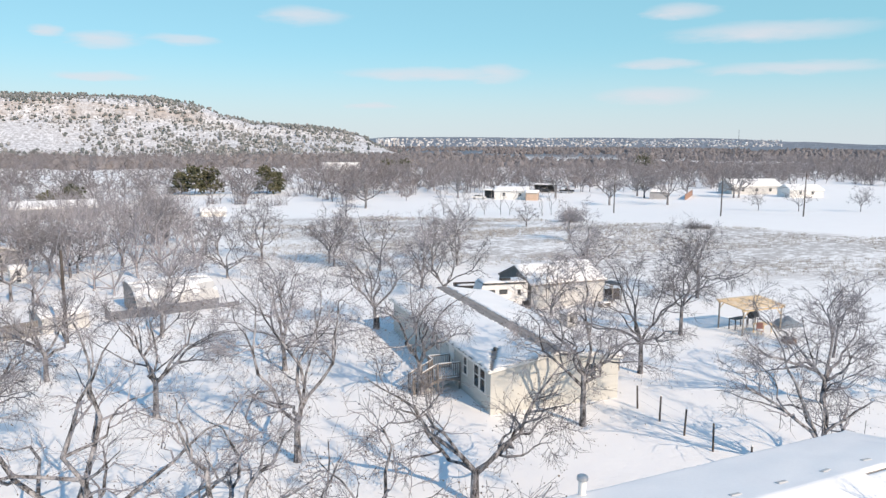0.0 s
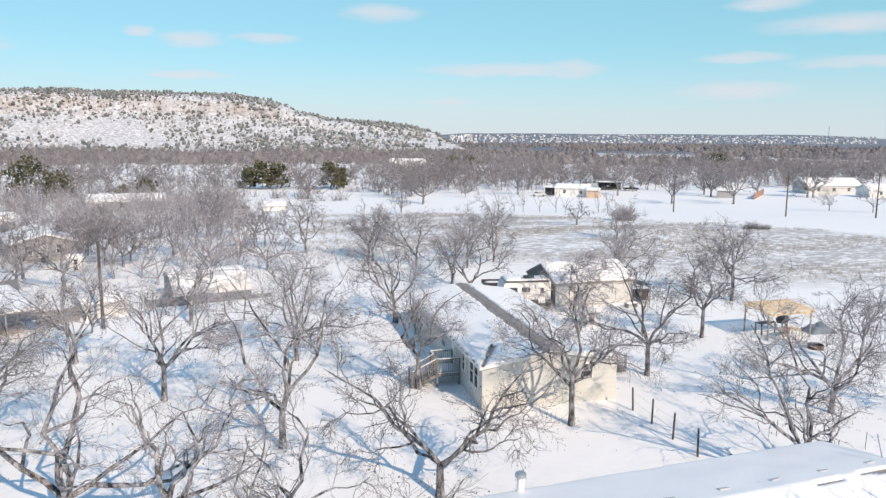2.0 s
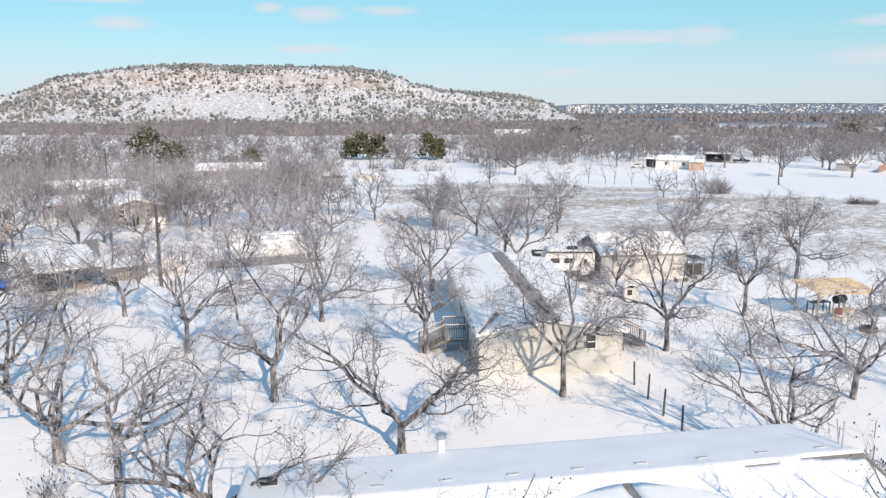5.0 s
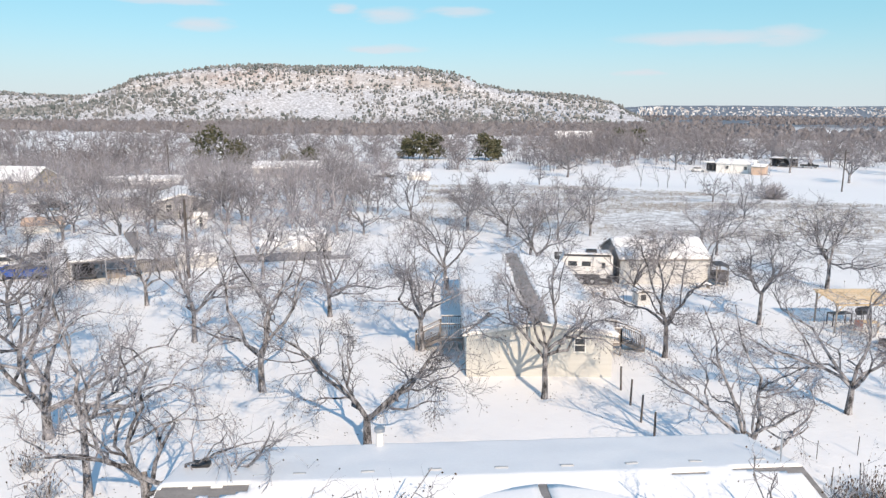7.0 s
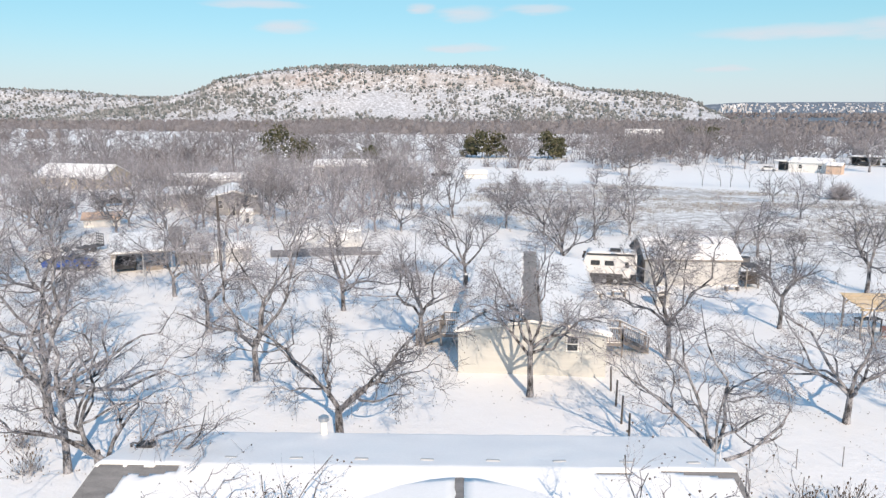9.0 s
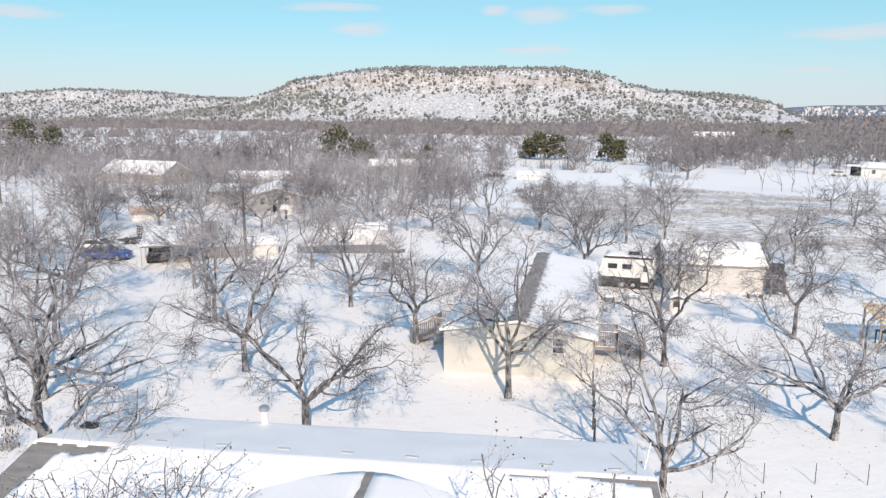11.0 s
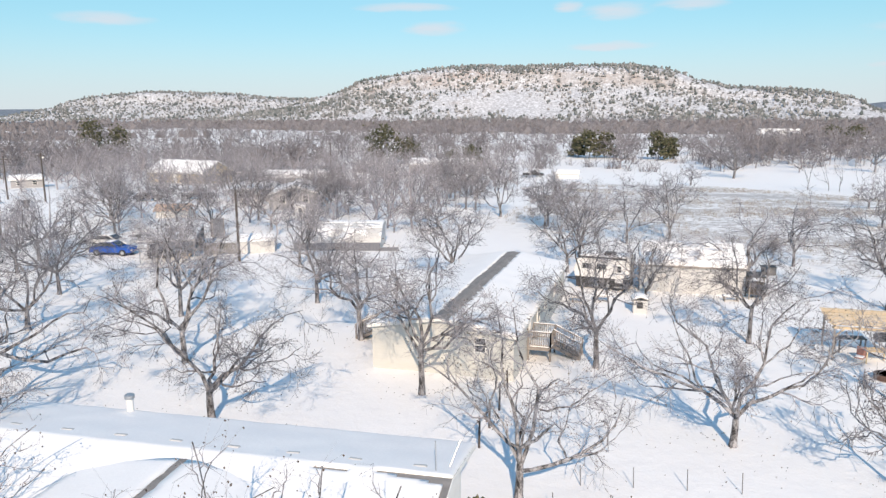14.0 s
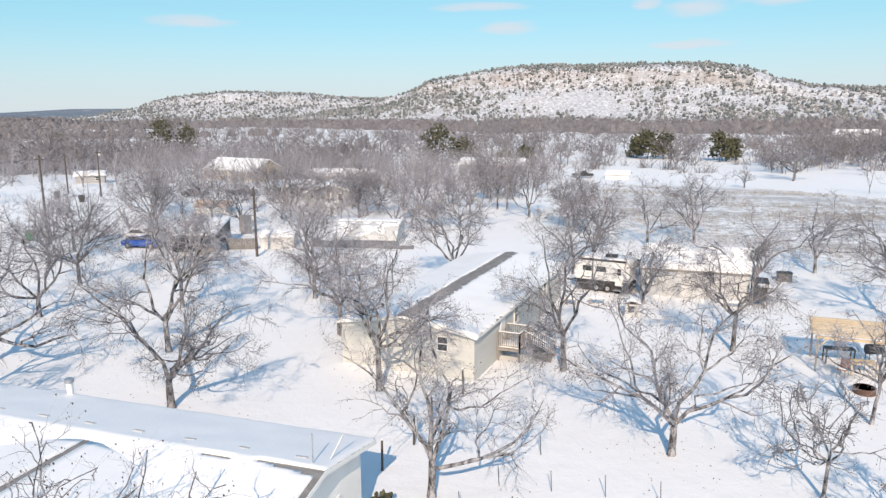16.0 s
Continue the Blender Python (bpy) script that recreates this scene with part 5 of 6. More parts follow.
flat = thing("flatbed_trailer", pose(11.1, 29.3, gz(11, 29), 0, 0, -8), "long low dark flatbed trailer half under snow", "trailer")
part("bed", boxes(((0, 0, 0.95), (3.8, 1.9, 0.12)), ((0, -0.92, 1.1), (3.8, 0.06, 0.22)), ((0, 0.92, 1.1), (3.8, 0.06, 0.22)), bevel=0.01), M_dark, flat)
part("headboard", boxes(((1.87, 0, 1.25), (0.06, 1.9, 0.6)), bevel=0.01), M_dark, flat)
part("snow", snow_slab(-1.6, 1.5, -0.8, 0.8, lambda x, y: 1.015, 0.1, 0.3, 0.1, 6), M_snow, flat, "snow on the bed")
for sx in (-0.55, 0.35):
    for sy in (-0.82, 0.82):
        bm = bmesh.new()
        cyl(bm, (sx, sy - 0.09, 0.36), (sx, sy + 0.09, 0.36), 0.37, n=16)
        w = part("wheel", bm, M_tyre, flat)
        bm = bmesh.new()
        cyl(bm, (sx, sy - 0.11, 0.36), (sx, sy + 0.11, 0.36), 0.18, n=12)
        part("rim", bm, M_steel, w)
part("jack_stand", boxes(((1.7, 0, 0.4), (0.1, 0.1, 1.0)), ((-1.7, 0, 0.4), (0.1, 0.1, 1.0))), M_dark, flat)

dog = thing("dog_house", pose(14.1, 16.2, gz(14.1, 16.2), 0, 0, 8), "small cream wooden hut with dark opening under snow", "hut")
part("body", boxes(((0, 0, 0.45), (1.0, 1.1, 1.0)), bevel=0.01), M_cream, dog)
part("opening", boxes(((-0.05, -0.555, 0.62), (0.42, 0.03, 0.45))), M_dark, dog, "dark opening")
bm = bmesh.new()
prism(bm, [(-0.62, 0.94), (0, 1.2), (0.62, 0.94), (0.62, 1.0), (0, 1.26), (-0.62, 1.0)], -0.65, 0.65)
part("roof", bm, M_shingle, dog)
part("snow", snow_slab(-0.6, 0.6, -0.63, 0.63, lambda x, y: 1.27 - 0.42 * abs(x), 0.1, 0.2, 0.03, 5), M_snow, dog, "snow on the roof")

for x, y, w, d, h, lab in ((11.2, 18.3, 1.2, 0.5, 0.45, "low wooden bench under snow"), (9.4, 17.6, 0.8, 0.6, 0.4, "small wooden crate under snow"), (20.6, 21.0, 1.2, 0.6, 0.35, "low stack of boards by the shed")):
    t = thing("bench" if "bench" in lab else "crate" if "crate" in lab else "board_stack", pose(x, y, gz(x, y), 0, 0, 10), lab, lab.split()[1] if "stack" not in lab else "boards")
    for k in range(3):
        part("board", boxes(((0, (k - 1) * d / 3, h), (w, d / 3 - 0.02, 0.05))), M_oldwood, t)
    for s in (-1, 1):
        part("support", boxes(((s * w * 0.4, 0, h / 2 - 0.06), (0.08, d * 0.9, h))), M_oldwood, t)
    part("snow", snow_slab(-w / 2, w / 2, -d / 2, d / 2, lambda x, y: h + 0.025, 0.1, 0.2, 0.02, 5), M_snow, t, "snow on top")


def pergola():
    t = thing("pergola", pose(25.15, 8.5, gz(28, 10), 0, 0, 2), "open lumber shelter with slatted new-wood roof over snowy ground", "shelter")
    L, D, z0, z1 = 4.2, 2.9, 2.0, 2.25
    first = None
    n = 12
    for i in range(n):
        y = D * (i + 0.5) / n
        jog = random.Random(i).uniform(-0.06, 0.06)
        m = pose(L / 2 + jog, y, z0 + (z1 - z0) * y / D + 0.16, math.degrees(math.atan2(z1 - z0, D)), 0, 0)
        if first is None:
            first = part("roof_board", boxes(((0, 0, 0), (L + 0.3, D / n - 0.10, 0.025))), M_lumber, t)
            first.matrix_basis = m
        else:
            again("roof_board", first, t, m)
    for i in range(4):
        bm = bmesh.new()
        x = 0.1 + (L - 0.2) * i / 3
        a, b = Vector((x, -0.15, z0 + 0.08)), Vector((x, D + 0.15, z1 + 0.08))
        box(bm, (0, 0, 0), (0.045, (b - a).length, 0.12), Matrix.Translation((a + b) / 2) @ pose(0, 0, 0, math.degrees(math.atan2(b.z - a.z, b.y - a.y))))
        part("rafter", bm, M_lumber, t)
    for y, z in ((0.15, z0), (D - 0.15, z1)):
        part("beam", boxes(((L / 2, y, z - 0.03), (L, 0.09, 0.14))), M_lumber, t)
        for x in (0.15, L - 0.15):
            part("post", boxes(((x, y, z / 2 - 0.15), (0.1, 0.1, z + 0.1)), bevel=0.008), M_oldwood, t)
            bm = bmesh.new()
            a, b = Vector((x, y, z - 0.6)), Vector((x + (0.5 if x < L / 2 else -0.5), y, z - 0.1))
            box(bm, (0, 0, 0), (0.06, 0.06, (b - a).length), Matrix.Translation((a + b) / 2) @ (b - a).to_track_quat("Z", "Y").to_matrix().to_4x4())
            part("brace", bm, M_lumber, t)
    return t


pergola()


def table(x, y, name, label, top, w, d, h):
    t = thing(name, pose(x, y, gz(x, y), 0, 0, 12), label, name.replace("_", " "))
    part("tabletop", boxes(((0, 0, h), (w, d, 0.05)), bevel=0.01), top, t)
    for sx in (-1, 1):
        for sy in (-1, 1):
            part("leg", boxes(((sx * (w / 2 - 0.06), sy * (d / 2 - 0.06), h / 2 - 0.03), (0.07, 0.07, h))), top, t)
    return t


table(26.6, 10.6, "work_table", "dark work table under the lumber shelter", M_dark, 1.6, 0.7, 0.85)
table(27.6, 9.0, "picnic_table", "new-wood picnic table beside the lumber shelter", M_lumber, 1.4, 0.8, 0.72)
grill = thing("grill", pose(28.4, 10.9, gz(28, 11), 0, 0, 20), "black barbecue grill on thin legs under the shelter", "grill")
bm = bmesh.new()
cyl(bm, (-0.45, 0, 0.95), (0.45, 0, 0.95), 0.3, n=14)
part("drum", bm, M_dark, grill)
for sx in (-0.35, 0.35):
    for sy in (-0.22, 0.22):
        part("leg", boxes(((sx, sy, 0.4), (0.04, 0.04, 0.9))), M_dark, grill)
chair = thing("chair", pose(26.6, 8.2, gz(26.6, 8), 0, 0, -30), "faded red folding chair with snow on its seat", "chair")
part("seat", boxes(((0, 0, 0.45), (0.48, 0.45, 0.05))), M_red, chair)
part("backrest", boxes(((0, 0.22, 0.75), (0.48, 0.05, 0.55))), M_red, chair)
part("snow", boxes(((0, -0.02, 0.51), (0.44, 0.36, 0.07)), bevel=0.02), M_snow, chair, "snow on the seat")
for sx in (-0.21, 0.21):
    for sy in (-0.2, 0.2):
        part("leg", boxes(((sx, sy, 0.2), (0.035, 0.035, 0.48))), M_steel, chair)
ring = thing("fire_ring", pose(27.4, 6.1, gz(27.4, 6.1)), "rusty round fire ring with snow inside", "fire ring")
bm = bmesh.new()
for r0, r1, z0, z1 in ((0.55, 0.55, -0.1, 0.32), (0.49, 0.49, -0.1, 0.32)):
    vs = [[bm.verts.new((r * math.cos(a * 0.3142), r * math.sin(a * 0.3142), z)) for a in range(20)] for r, z in ((r0, z0), (r1, z1))]
    for a in range(20):
        bm.faces.new((vs[0][a], vs[0][(a + 1) % 20], vs[1][(a + 1) % 20], vs[1][a]))
bmesh.ops.bridge_loops(bm, edges=[e for e in bm.edges if e.verts[0].co.z > 0.3 and e.verts[1].co.z > 0.3])
part("hoop", bm, M_rust, ring)
tarp = thing("tarp", pose(31.2, 10.2, gz(31, 10)), "blue-grey tarp heap partly under snow", "tarp")
bm = bmesh.new()
bmesh.ops.create_grid(bm, x_segments=10, y_segments=8, size=1.0)
for v in bm.verts:
    q = 1 - max(abs(v.co.x), abs(v.co.y)) ** 2
    v.co = Vector((v.co.x * 1.3, v.co.y * 0.9, 0.9 * max(0, q) * (0.8 + 0.4 * noise.noise(v.co * 2)) - 0.04))
part("sheet", bm, M_tarp, tarp)

# ---------------------------------------------------------------- the round-shouldered building behind the orchard
def outbuilding():
    """Its roof curves up from a low slate-blue front to a flat top; the shade on one end is painted grey. Local x runs
    from front to back.
    """
    t = thing("outbuilding", pose(-15.9, 33.9, gz(-16, 34), 0, 0, 105.8), "cream metal outbuilding with rounded snowy roof and slate-blue front", "shed")
    bow = [(-2.52, 0.88), (-2.2, 1.3), (-1.7, 1.72), (-1.0, 2.12), (-0.2, 2.38), (0.8, 2.5), (2.0, 2.48), (2.7, 2.3), (2.9, 1.9)]
    y0, y1 = -2.6, 4.3
    for y in (y0, y1 - 0.06):
        bm = bmesh.new()
        prism(bm, [(-2.46, -0.3), (2.84, -0.3)] + [(x * 0.985, z - 0.04) for x, z in bow[::-1]], y, y + 0.06)
        part("end_wall", bm, M_cream if y == y0 else M_endshade, t, "cream end wall" if y == y0 else "end wall painted grey for shade")
    part("front_wall", boxes(((-2.5, (y0 + y1) / 2, 0.3), (0.06, y1 - y0, 1.16))), M_slate, t, "dark blue-grey metal front")
    part("back_wall", boxes(((2.88, (y0 + y1) / 2, 0.8), (0.05, y1 - y0 - 0.14, 2.2))), M_cream, t)
    bm = bmesh.new()
    prism(bm, bow + [(x * 0.985, z - 0.035) for x, z in bow[::-1]], y0 - 0.08, y1 + 0.08)
    roof = part("roof", bm, M_cream, t, "cream sheet-metal roof")

    def zf(x, y):
        for (a, za), (b, zb) in zip(bow, bow[1:]):
            if x <= b:
                return za + (zb - za) * max(0.0, x - a) / (b - a)
        return bow[-1][1]

    part("snow", snow_slab(-2.3, 2.75, y0 - 0.08, y1 + 0.08, zf, 0.06, 0.16, 0.03, 51, skip=lambda x, y: x < 0.5 and noise.noise((x * 1.2, y * 0.8, 5)) > 0.06), M_snow, roof, "patchy thin snow")
    part("low_wall", boxes(((-2.48, y0 - 0.95, 0.12), (0.05, 1.9, 0.5)), bevel=0.005), M_slate, t, "low dark metal wall")
    part("side_boarding", boxes(((-2.25, 5.4, 0.3), (0.05, 2.2, 0.9)), ((-1.2, 6.5, 0.3), (2.1, 0.05, 0.9)), bevel=0.005), M_slate, t, "dark blue-grey metal side screen")


outbuilding()


# ---------------------------------------------------------------- vehicles
def vehicle(x, y, turn, paint, label, pickup=False, group="parked cars"):
    t = thing("pickup_truck" if pickup else "car", pose(x, y, gz(x, y), 0, 0, turn), label, "pickup truck" if pickup else "car", group)
    if pickup:
        low = [(-2.6, 0.45), (-2.6, 1.05), (-0.5, 1.08), (1.0, 1.08), (2.3, 1.0), (2.6, 0.85), (2.6, 0.45)]
        cab = [(-0.55, 1.08), (-0.45, 1.75), (0.45, 1.78), (1.15, 1.08)]
    else:
        low = [(-2.2, 0.35), (-2.25, 0.75), (-2.0, 0.92), (0.9, 0.92), (1.9, 0.82), (2.2, 0.65), (2.2, 0.35)]
        cab = [(-1.75, 0.92), (-1.1, 1.38), (0.15, 1.40), (0.95, 0.92)]
    bm = bmesh.new()
    prism(bm, low, -0.88, 0.88)
    bmesh.ops.bevel(bm, geom=bm.edges[:], offset=0.05, segments=2, affect="EDGES")
    part("body", bm, paint, t)
    bm = bmesh.new()
    prism(bm, cab, -0.74, 0.74)
    bmesh.ops.bevel(bm, geom=bm.edges[:], offset=0.05, segments=1, affect="EDGES")
    c = part("cabin", bm, paint, t)
    cx = sum(p[0] for p in cab) / 4
    zb, zt = cab[0][1], cab[1][1]
    for s in (-1, 1):
        bm = bmesh.new()
        prism(bm, [(cx + (px - cx) * 0.82, zb + 0.07 + (pz - zb) * 0.8) for px, pz in cab], s * 0.735, s * 0.75)
        part("side_window", bm, M_glass, c, "dark glass")
    a, b = Vector((*cab[2][:1], 0, cab[2][1])), Vector((*cab[3][:1], 0, cab[3][1]))
    bm = bmesh.new()
    box(bm, (0, 0, 0), ((b - a).length * 0.8, 1.25, 0.02), Matrix.Translation((a + b) / 2 + Vector((0.03, 0, 0.03))) @ (b - a).to_track_quat("X", "Z").to_matrix().to_4x4())
    part("windscreen", bm, M_glass, c, "dark glass")
    for wx in (low[0][0] + 0.8, low[-1][0] - 0.85):
        for s in (-1, 1):
            bm = bmesh.new()
            cyl(bm, (wx, s * 0.72, 0.34), (wx, s * 0.92, 0.34), 0.34, n=16)
            w = part("wheel", bm, M_tyre, t)
            bm = bmesh.new()
            cyl(bm, (wx, s * 0.85, 0.34), (wx, s * 0.935, 0.34), 0.19, n=12)
            part("rim", bm, M_steel, w)
    for s in (-1, 1):
        part("headlight", boxes(((low[-2][0] - 0.02, s * 0.62, low[-2][1] - 0.08), (0.06, 0.32, 0.13)), bevel=0.01), M_whitepaint, t)
    if pickup:
        part("snow", snow_slab(-2.5, -0.65, -0.75, 0.75, lambda x, y: 1.09, 0.12, 0.3, 0.03, 2), M_snow, t, "snow in the bed")
    part("snow", snow_slab(cab[1][0] + 0.1, cab[2][0] - 0.05, -0.6, 0.6, lambda x, y: zt + 0.005, 0.06, 0.25, 0.04, 3), M_snow, t, "snow on the roof")
    return t


vehicle(-38.6, 23.3, 12, M_bluepaint, "bright blue car parked in the snow")
vehicle(-41.5, 26.2, 10, M_whitepaint, "pale car with snow on it parked in the snow")
vehicle(-33.6, 24.2, 118, M_darkpaint, "dark car parked under the carport")
vehicle(-65.7, 61.9, 20, M_darkpaint, "dark car parked in the lane")
vehicle(-59.1, 66.0, 15, M_darkpaint, "dark pickup truck parked by the cream house", True, "parked trucks")


def carport():
    t = thing("carport", pose(-32.4, 24.8, gz(-33, 25), 0, 0, 30), "open carport with cream metal roof under snow", "carport")
    W, D, zf, zb = 5.3, 9.8, 2.3, 2.6
    slope = (zb - zf) / D
    bm = bmesh.new()
    box(bm, (0, 0, (zf + zb) / 2), (W, D, 0.07))
    for v in bm.verts:
        v.co.z += slope * v.co.y
    r = part("roof", bm, M_cream, t, "cream metal roof")
    part("snow", snow_slab(-W / 2, W / 2, -D / 2, D / 2, lambda x, y: (zf + zb) / 2 + 0.036 + slope * y, 0.07, 0.3, 0.05, 9), M_snow, r, "thin snow")
    for x in (-W / 2 + 0.15, 0.1, W / 2 - 0.15):
        for y in (-D / 2 + 0.2, 0, D / 2 - 0.2):
            h = (zf + zb) / 2 + slope * y
            part("post", boxes(((x, y, h / 2 - 0.2), (0.09, 0.09, h + 0.32))), M_steel if y < -1 else M_oldwood, t)
    for y in (-D / 2 + 0.2, 0, D / 2 - 0.2):
        part("beam", boxes(((0, y, (zf + zb) / 2 + slope * y - 0.1), (W - 0.1, 0.06, 0.12))), M_oldwood, t)
    part("back_wall", boxes(((0, D / 2 - 0.1, 1.15), (W - 0.2, 0.05, 2.5))), M_grey, t, "grey back wall")
    part("side_wall", boxes(((W / 2 - 0.08, 3.2, 0.6), (0.05, 2.8, 1.4))), M_grey, t, "grey board wall")
    part("hanging_sheet", boxes(((1.35, -3.0, 1.55), (2.2, 0.03, 0.95)), bevel=0.01), M_tarp, t, "blue-grey sheet hung between the posts")
    return t


carport()
crate = thing("crate", pose(-30.6, 23.9, gz(-31, 24), 0, 0, 30), "brown wooden crate standing under the carport", "crate")
part("body", boxes(((0, 0, 0.32), (1.5, 0.8, 0.62)), bevel=0.02), M_oldwood, crate)
for k in (-1, 0, 1):
    part("batten", boxes(((k * 0.65, -0.415, 0.32), (0.09, 0.03, 0.62))), M_brown, crate)
stand = thing("post", pose(-1.1, 20.0, gz(-1, 20)), "short thick dark post standing in snow behind the home", "post")
bm = bmesh.new()
cyl(bm, (0, 0, -0.3), (0, 0, 1.05), 0.15, 0.14, n=12)
part("shaft", bm, M_dark, stand)
bm = bmesh.new()
cyl(bm, (0, 0, 1.05), (0, 0, 1.16), 0.17, 0.10, n=12)
part("cap", bm, M_snow, stand, "cap of snow")
trailer = thing("utility_trailer", pose(-41.6, 31.2, gz(-41, 31), 0, 0, 60), "small dark utility trailer with raised mesh ramp", "trailer")
part("bed", boxes(((0, 0, 0.5), (2.4, 1.4, 0.08))), M_dark, trailer)
part("ramp", boxes(*[((1.22, 0, 0.6 + 0.28 * k), (0.05, 1.4, 0.09)) for k in range(5)], *[((1.22, y, 1.15), (0.06, 0.06, 1.3)) for y in (-0.68, -0.23, 0.23, 0.68)]), M_dark, trailer, "dark raised mesh ramp")
for s in (-1, 1):
    bm = bmesh.new()
    cyl(bm, (0, s * 0.74, 0.3), (0, s * 0.9, 0.3), 0.3, n=14)
    part("wheel", bm, M_tyre, trailer)

# a low cream shed, a grey board fence and a tall panel beside the carport
gable_house("shed", pose(-25.25, 29.2, gz(-25, 29), 0, 0, 26), "low cream shed with snowy roof behind the pole", 3.5, 3.2, 1.15, 1.6, M_cream, M_cream, over=0.1, snow=0.1, seed=71, category="shed", group="village sheds", trim=None, windows=(("+x", 0, 0.65, 0.5, 0.5),))
fence_t = thing("board_fence", pose(-29.3, 25.5, gz(-29, 25), 0, 0, 25), "low weathered grey board fence standing in snow", "fence")
for k in range(3):
    part("post", boxes(((0.05 + 1.55 * k, 0.06, 0.5), (0.09, 0.09, 1.4))), M_oldwood, fence_t)
for z in (0.3, 0.95):
    part("rail", boxes(((1.6, 0.03, z), (3.3, 0.04, 0.08))), M_oldwood, fence_t)
first = None
for k in range(20):
    m = pose(0.02 + 0.165 * k, -0.005, 0.55 + 0.02 * math.sin(k * 2.3), 0, math.sin(k * 1.7), 0)
    if first is None:
        first = part("board", boxes(((0, 0, 0), (0.145, 0.022, 1.25))), M_endboard, fence_t)
        first.matrix_basis = m
    else:
        again("board", first, fence_t, m)
screen = thing("screen", pose(-33.6, 34.3, gz(-33, 34), 0, 0, 35), "tall dark grey panel screen standing in snow", "screen")
part("panel", boxes(((0, 0, 1.1), (1.2, 0.04, 2.4)), bevel=0.01), M_slate, screen)
for sx in (-0.63, 0.63):
    part("post", boxes(((sx, 0, 1.1), (0.08, 0.08, 2.6))), M_oldwood, screen)
gable_house("outhouse", pose(-32.2, 51.4, gz(-32, 51), 0, 0, 20), "tiny white outhouse with a dark open doorway", 1.5, 1.4, 1.5, 1.8, M_white, M_white, over=0.1, snow=0.12, seed=72, category="outhouse", trim=None, windows=(("-y", 0, 0.75, 0.45, 1.3),))

# ---------------------------------------------------------------- village houses
gable_house("house", pose(-86, 100.5, gz(-86, 100), 0, 0, -8), "beige gabled house with snowy roof behind bare trees", 16, 9, 2.4, 4.6, M_beige, M_shingle, snow=0.2, seed=61, group="village houses",
            windows=(("-x", -1.8, 1.6, 0.9, 1.2), ("+x", -1.5, 1.6, 0.9, 1.2), ("+x", 1.6, 1.6, 0.9, 1.2), ("-y", -3, 1.6, 1.0, 1.2), ("-y", 3, 1.6, 1.0, 1.2)), doors=(("-y", 0, 0.1),))
gable_house("house", pose(-42.5, 149.5, gz(-42, 149), 0, 0, 8), "long grey house with flat snowy roof", 17, 8, 2.5, 3.7, M_grey, M_shingle, snow=0.25, seed=62, group="village houses",
            windows=(("-y", -6, 1.5, 1.1, 1.1), ("-y", -1, 1.5, 1.1, 1.1), ("-y", 5, 1.5, 1.1, 1.1)), doors=(("-y", 2.3, 0.1),))
gable_house("house", pose(-39.0, 63.5, gz(-39, 63), 0, 0, 112), "grey gabled house with thin snow on its roof", 11, 7.5, 2.2, 3.3, M_grey, M_shingle, snow=0.12, seed=63, group="village houses",
            windows=(("-x", -1.6, 1.5, 0.8, 1.1), ("-x", 1.8, 1.5, 0.8, 1.1)), doors=(("-x", 0.2, 0.1),))
gable_house("house", pose(-60, 101, gz(-60, 101), 0, 0, 15), "low grey house with patchy snowy roof", 14, 7, 1.9, 2.9, M_grey, M_shingle, snow=0.2, seed=64, group="village houses",
            windows=(("-y", -4, 1.5, 1.0, 1.1), ("-y", 3, 1.5, 1.0, 1.1)), skip=lambda x, y: y < -2.5 and noise.noise((x * 0.4, y, 3)) > 0)
gable_house("shed", pose(-50.3, 48.3, gz(-50, 48), 0, 0, 25), "small shed with bare tan metal roof", 4.2, 3.6, 1.0, 1.6, M_white, M_tan, snow=0, seed=65, category="shed", group="village sheds", trim=None)
gable_house("shed", pose(-8.5, 143, gz(-8, 143), 0, 0, 5), "small white shed with snowy roof by the field", 5.5, 4, 1.1, 1.8, M_white, M_steel, snow=0.2, seed=66, category="shed", group="village sheds", trim=None)
vehicle(-17.0, 143.0, 10, M_darkpaint, "dark pickup truck by the white shed", True, "parked trucks")
gable_house("house", pose(-106, 76, gz(-106, 76), 0, 0, 45), "grey house with thin snowy roof at the village edge", 5.5, 4.5, 1.7, 2.3, M_grey, M_shingle, snow=0.12, seed=67, group="village houses", windows=(("-y", -1.4, 1.0, 0.8, 0.8), ("-y", 1.4, 1.0, 0.8, 0.8)))
cabin = gable_house("house", pose(-49.5, 68.5, gz(-49, 68), 0, 0, 18), "small grey house with snowy roof and a posted porch", 6.4, 5, 2.1, 2.7, M_grey, M_shingle, snow=0.18, seed=68, group="village houses", windows=(("-y", -2, 1.3, 0.8, 1.0),), doors=(("-y", 0.6, 0.0),))
part("porch_roof", boxes(((0, -3.3, 2.1), (6.4, 1.6, 0.1)), bevel=0.01), M_white, cabin)
part("porch_snow", snow_slab(-3.2, 3.2, -4.1, -2.6, lambda x, y: 2.152, 0.14, 0.4, 0.05, 4), M_snow, cabin, "snow on the porch roof")
for k in range(5):
    part("porch_post", boxes(((-3.0 + 1.5 * k, -4.0, 0.95), (0.1, 0.1, 2.2))), M_white, cabin)
